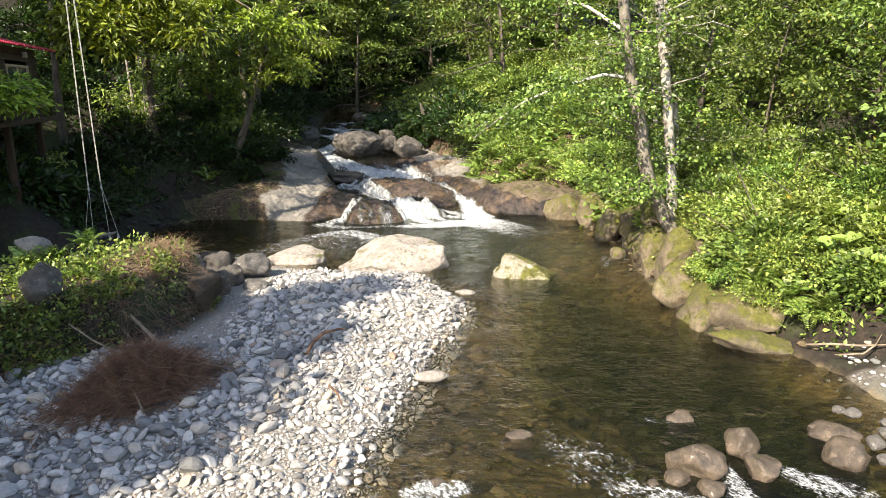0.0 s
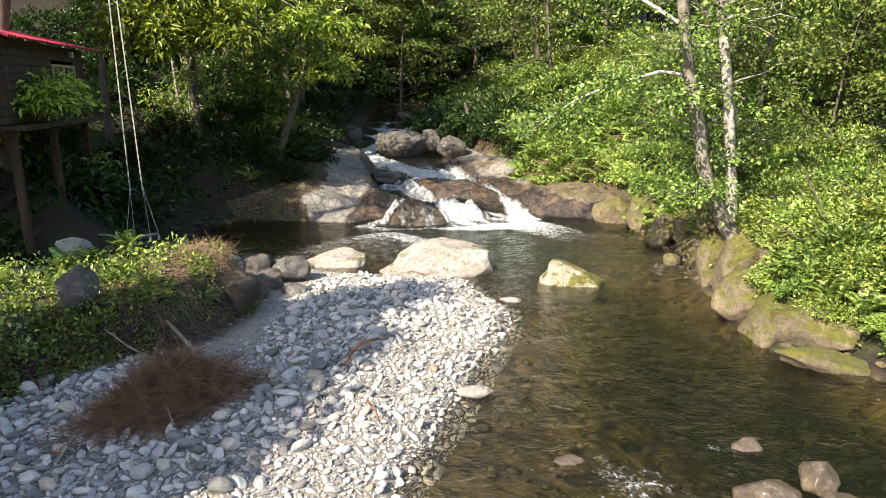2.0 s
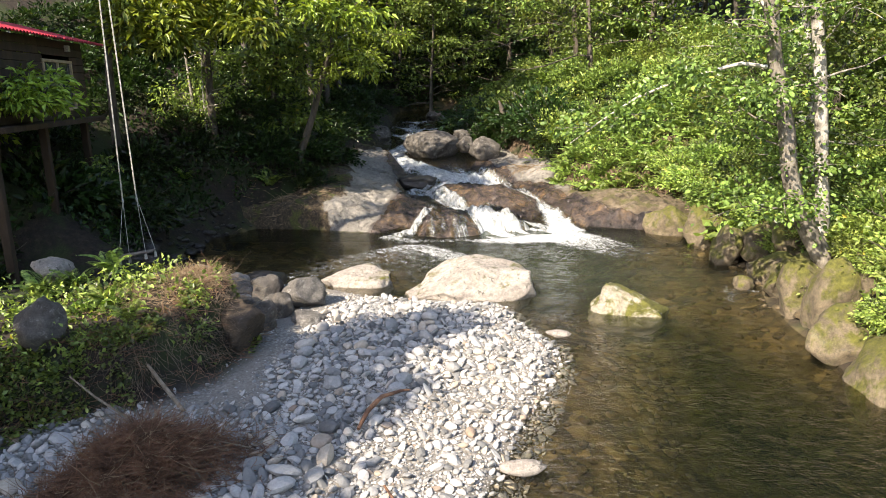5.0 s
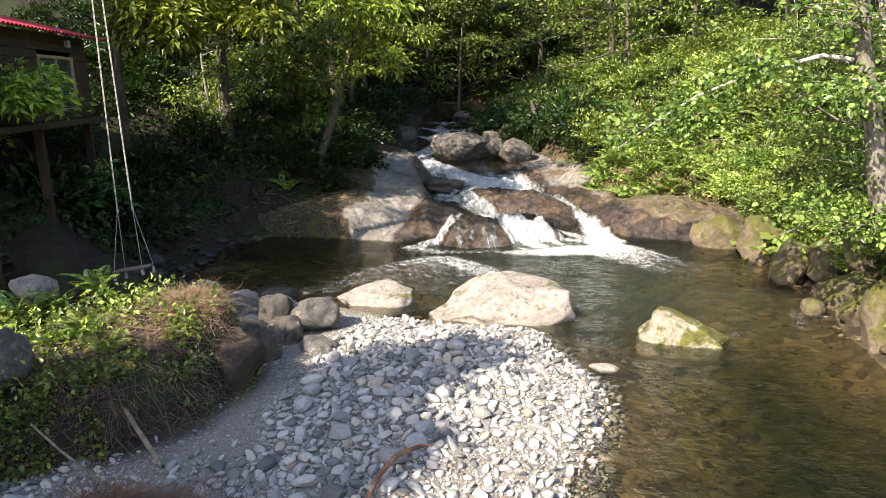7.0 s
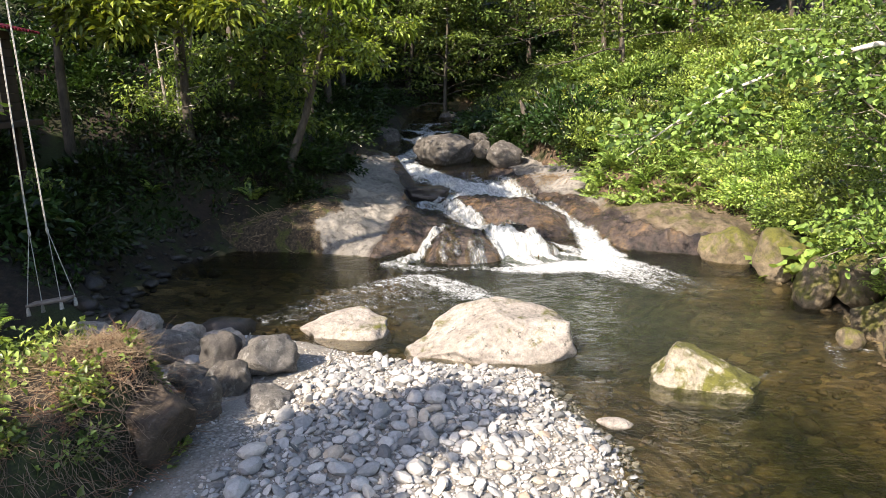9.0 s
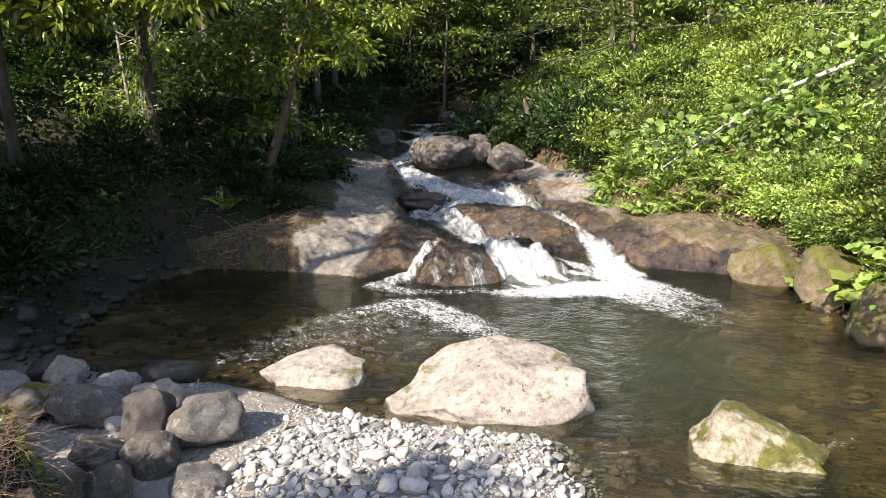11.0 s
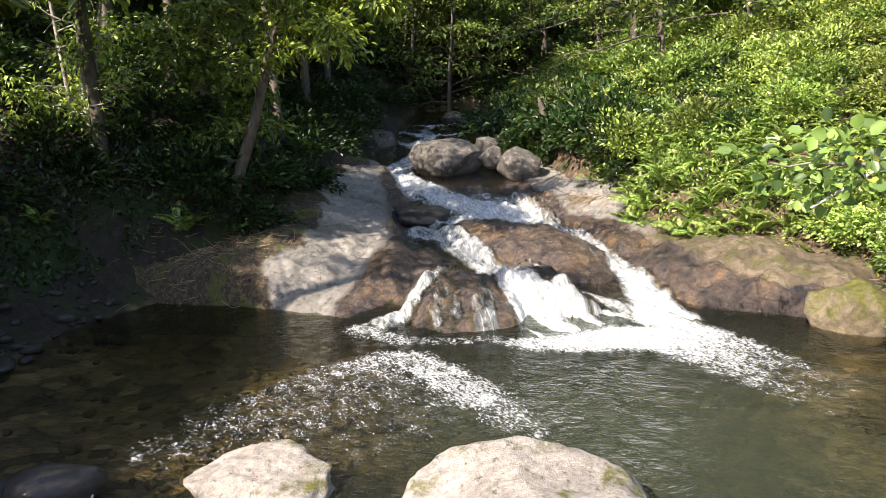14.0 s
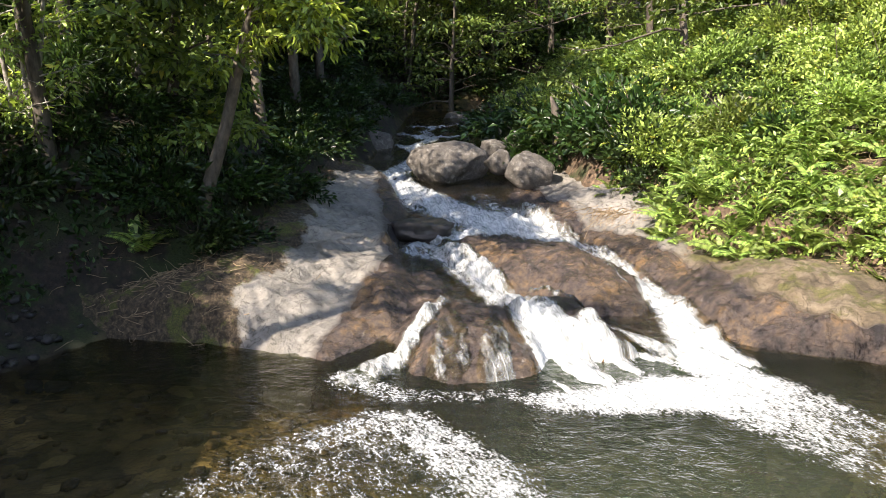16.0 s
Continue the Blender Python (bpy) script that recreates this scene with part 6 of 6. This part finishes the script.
hut = thing("hut", "small brown wooden hut on posts with a red metal roof", "hut", pose(-9.87, 17.25, 3.03, 0, 0, 14.2))
LONG, DEEP, TALL = 4.6, 3.0, 1.56                 # river wall runs along local -y
WIN = (-0.78, -2.15, 0.2, 1.12)
for k in range(10):                               # horizontal boards of the river wall, left open at the window
    z0, hgt = 0.156 * k, 0.15
    if z0 + hgt > WIN[2] and z0 < WIN[3]:
        box("board", hut, 0, WIN[0] / 2, z0 + 0.078, (0.04, -WIN[0], hgt), "hut_wood")
        box("board", hut, 0, (WIN[1] - LONG) / 2, z0 + 0.078, (0.04, LONG + WIN[1], hgt), "hut_wood")
    else:
        box("board", hut, 0, -LONG / 2, z0 + 0.078, (0.04, LONG, hgt), "hut_wood")
    for y in (0.02, -LONG - 0.02):
        box("board", hut, -DEEP / 2, y, z0 + 0.078, (DEEP, 0.04, hgt), "hut_wood")
box("back_wall", hut, -DEEP, -LONG / 2, TALL / 2, (0.05, LONG - 0.05, TALL), "hut_wood")
box("floor_deck", hut, -DEEP / 2 + 0.1, -LONG / 2, -0.06, (DEEP + 0.4, LONG + 0.3, 0.1), "hut_wood")
wy_, wz_ = (WIN[0] + WIN[1]) / 2, (WIN[2] + WIN[3]) / 2
window = box("window", hut, -0.005, wy_, wz_, (0.02, WIN[0] - WIN[1], WIN[3] - WIN[2]), "glass", "dark window glass")
for y, z, sy, sz in [(0, -0.48, 1.5, 0.06), (0, 0.48, 1.5, 0.06), (0.7, 0, 0.06, 0.9), (-0.7, 0, 0.06, 0.9), (0, 0, 0.04, 0.9)]:
    fr = part("window_frame", box_mesh("window_frame", (0.07, sy, sz), MAT["hut_trim"]), window)
    fr.matrix_basis = pose(0.02, y, z)
for x, y in [(-0.1, -0.1), (-0.1, -2.3), (-0.1, -4.4), (-2.9, -0.1), (-2.9, -4.4)]:
    box("post", hut, x, y, -1.4, (0.14, 0.14, 2.6), "hut_wood")
box("lamp", hut, 0.07, -0.95, TALL - 0.15, (0.09, 0.1, 0.13), "rope", "small pale wall lamp")
n = 150
rx_, ry_ = np.meshgrid(np.linspace(0, 1, 2), np.linspace(0.5, -LONG - 0.5, n))
corr = 0.016 * np.sin(ry_ * 2 * math.pi / 0.13)
idx = np.arange(2 * n).reshape(n, 2)
q = np.stack([idx[:-1, 0], idx[1:, 0], idx[1:, 1], idx[:-1, 1]], -1)
for far_, near_ in ((0.36, -1.6), (-3.5, -1.6)):
    top = np.stack([far_ + (near_ - far_) * rx_, ry_, TALL + 0.0 + 0.5 * rx_ + corr], -1).reshape(-1, 3)
    part("roof", mesh_from("roof", np.concatenate([top, top - (0, 0, 0.02)]), np.concatenate([q, q[:, ::-1] + 2 * n]), MAT["red_roof"]), hut, "red corrugated metal roof")

# ---- the swing ----
swing = thing("swing", "plank swing hung on long pale ropes", "swing")
SEAT_L, SEAT_R = Vector((-7.18, 13.45, 0.72)), Vector((-6.6, 13.47, 0.82))
seat_ang = math.degrees(math.atan2(SEAT_R.z - SEAT_L.z, SEAT_R.x - SEAT_L.x))
mid = (SEAT_L + SEAT_R) / 2
box("seat", swing, mid.x, mid.y, mid.z, (0.62, 0.2, 0.035), "plank", "grey weathered wooden plank", (0, -seat_ang, 0))
KNOTS = [Vector((-6.98, 13.4, 1.71)), Vector((-6.73, 13.41, 1.74))]
ends = [SEAT_L + Vector((0.05, 0, 0)), SEAT_R - Vector((0.05, 0, 0))]
for kn, en, tx in zip(KNOTS, ends, (-6.88, -6.82)):
    for dx in (-0.008, 0.0055):
        v, f = tubes([[(tx + dx * 0.3, 13.4, 8.55, 0.0055), (tx * 0.5 + kn.x * 0.5 + dx, 13.4, 5.0, 0.0055), (kn.x + dx, kn.y, kn.z, 0.0055)]], 5)
        part("rope", mesh_from("rope", v, f, MAT["rope"]), swing)
    for dy in (-0.08, 0.08):
        off = 0.06 if dy > 0 else -0.03
        v, f = tubes([[(kn.x, kn.y, kn.z + 0.03, 0.0055), (en.x + off, en.y + dy, en.z + 0.02, 0.0055), (en.x + off, en.y + dy, en.z - 0.05, 0.0055)]], 5)
        part("rope", mesh_from("rope", v, f, MAT["rope"]), swing)
        v, f = tubes([[(en.x + off, en.y + dy, en.z - 0.02, 0.016), (en.x + off, en.y + dy, en.z - 0.06, 0.022), (en.x + off, en.y + dy, en.z - 0.13, 0.028)]], 6)
        part("knot", mesh_from("knot", v, f, MAT["rope"]), swing, "frayed rope end")
    v, f = tubes([[(kn.x, kn.y, kn.z - 0.03, 0.012), (kn.x, kn.y, kn.z, 0.022), (kn.x, kn.y, kn.z + 0.05, 0.012)]], 6)
    part("knot", mesh_from("knot", v, f, MAT["rope"]), swing)

# ---- stones of the gravel bar ----
STONES = [unit_rock(900 + k, 2, 0.3, 1.0) for k in range(10)]
GRIT = [unit_rock(920 + k, 1, 0.2, 0.9) for k in range(10)]


r = np.random.default_rng(950)
N = 170000
X, Y = -6.6 + 7.2 * r.random(N), 3.6 + 11.6 * r.random(N)
D = -poly_dist(X[None], Y[None], POOL)[0]
T = poly_dist(X[None], Y[None], TERRACE)[0]
sandy = sstep(-3.0, -3.75, X - 0.2 * np.clip(Y - 12.3, 0, 3) + 0.25 * fbm(X, Y, 43, 3, 0.9)) * sstep(8.2, 9.6, Y)
ok = (D > -0.3) & (T < -0.05) & (r.random(N) > 0.93 * sandy) & (((X + 3.72) / 0.55) ** 2 + ((Y - 7.7) / 0.7) ** 2 > 1) & (D < 5.5)
X, Y, D = X[ok], Y[ok], D[ok]
crown = sstep(0.3, 2.0, D) * (0.75 + 0.5 * fbm(X, Y, 41, 3, 0.6))       # larger on the crown of the bar, finer towards the water
S = np.clip((0.026 + 0.015 * crown) * np.exp(0.6 * r.normal(size=len(X))), 0.016, 0.15) * (1 - 0.45 * sandy[ok])
S = np.where(r.random(len(X)) < 0.011 * sstep(0.8, 2.0, D) * (1 - 0.7 * sandy[ok]), 0.09 + 0.2 * r.random(len(X)) ** 2.5, S)
order = np.argsort(-S)
kept, cells = [], {}
for i in order:                                    # no two stones in the same place
    cx, cy, s = int(X[i] / 0.26), int(Y[i] / 0.26), S[i]
    clash = False
    for a in (-1, 0, 1):
        for b in (-1, 0, 1):
            for xj, yj, sj in cells.get((cx + a, cy + b), ()):
                if (X[i] - xj) ** 2 + (Y[i] - yj) ** 2 < (0.41 * (s + sj)) ** 2:
                    clash = True
                    break
    if not clash:
        cells.setdefault((cx, cy), []).append((X[i], Y[i], s))
        kept.append(i)
kept = np.array(kept)[:36000]
X, Y, S = X[kept], Y[kept], S[kept]
Z = heights(np.stack([X, Y], 1))
stone_me = [mesh_from("stone", v, f, MAT["pebble"], False) for v, f in STONES]
V, F, n = [], [], 0
for k in range(len(X)):
    a, tilt = r.random() * 2 * math.pi, r.normal(0, 0.45)
    sx, sy, sz = S[k] * (1.0 + 0.35 * r.random()), S[k] * (0.75 + 0.2 * r.random()), S[k] * (0.45 + 0.25 * r.random())
    if k < 300:
        ob = part("stone", stone_me[k % 10], ground)
        ob.matrix_basis = Matrix.LocRotScale((X[k], Y[k], Z[k] + 0.22 * sz), Euler((tilt, 0.1, a)), (sx, sy, sz))
        continue
    v, f = (STONES if S[k] > 0.065 else GRIT)[k % 10]
    v = v * (sx, sy, sz)
    ca, sa = math.cos(a), math.sin(a)
    zt = v[:, 2] + v[:, 0] * tilt
    V.append(np.stack([v[:, 0] * ca - v[:, 1] * sa + X[k], v[:, 0] * sa + v[:, 1] * ca + Y[k], zt + Z[k] + 0.2 * sz], 1))
    F.append(f + n)
    n += len(v)
tagged(part("pebbles", mesh_from("pebbles", np.concatenate(V), np.concatenate(F), MAT["pebble"], False), ground, "grey and white river pebbles"), kind="stuff")


def strewn(name, label, n, box, keep, size, mat, seed, sink=0.15):
    """Loose stones joined into one object of kind stuff."""
    r = np.random.default_rng(seed)
    X, Y = box[0] + (box[1] - box[0]) * r.random(n * 3), box[2] + (box[3] - box[2]) * r.random(n * 3)
    D = -poly_dist(X[None], Y[None], POOL)[0]
    ok = keep(X, Y, D)
    X, Y = X[ok][:n], Y[ok][:n]
    Z = heights(np.stack([X, Y], 1))
    V, F, m = [], [], 0
    for k in range(len(X)):
        v, f = (GRIT if mat == "bed_stone" else STONES)[k % 10]
        s = size * math.exp(0.5 * r.normal())
        a = r.random() * 2 * math.pi
        v = v * (s * 1.2, s * 0.9, s * 0.6)
        V.append(np.stack([v[:, 0] * math.cos(a) - v[:, 1] * math.sin(a) + X[k], v[:, 0] * math.sin(a) + v[:, 1] * math.cos(a) + Y[k], v[:, 2] + Z[k] + sink * s], 1))
        F.append(f + m)
        m += len(v)
    tagged(part(name, mesh_from(name, np.concatenate(V), np.concatenate(F), MAT[mat]), ground, label), kind="stuff")


strewn("bed_stones", "brown cobbles on the river bed", 800, (-1.2, 5.6, 5.0, 14.5), lambda x, y, d: d < -0.3, 0.1, "bed_stone", 971)
strewn("bed_stones", "brown cobbles on the bed of the pool", 450, (-7.5, 4.4, 14.5, 20.0), lambda x, y, d: d < -0.3, 0.12, "bed_stone", 972)
# near-black wet rock on these stones stands in for the shade of the shore
strewn("shore_stones", "stones along the shaded shore, darkened for its shade", 260, (-9.5, -5.0, 14.6, 20.8), lambda x, y, d: (d > -0.3) & (d < 0.9) & (x < -5), 0.13, "wet_dark_shade_rock", 973)
strewn("shore_stones", "small pale stones of the stony shore", 420, (4.8, 8.0, 3.5, 9.2), lambda x, y, d: (d > -0.2) & (d < 1.8), 0.06, "pebble", 974)
strewn("shore_stones", "wet brown stones at the foot of the sunny bank", 170, (3.2, 6.0, 9.0, 20.5), lambda x, y, d: (d > -0.25) & (d < 0.45) & (x > 3), 0.13, "bed_stone", 975)
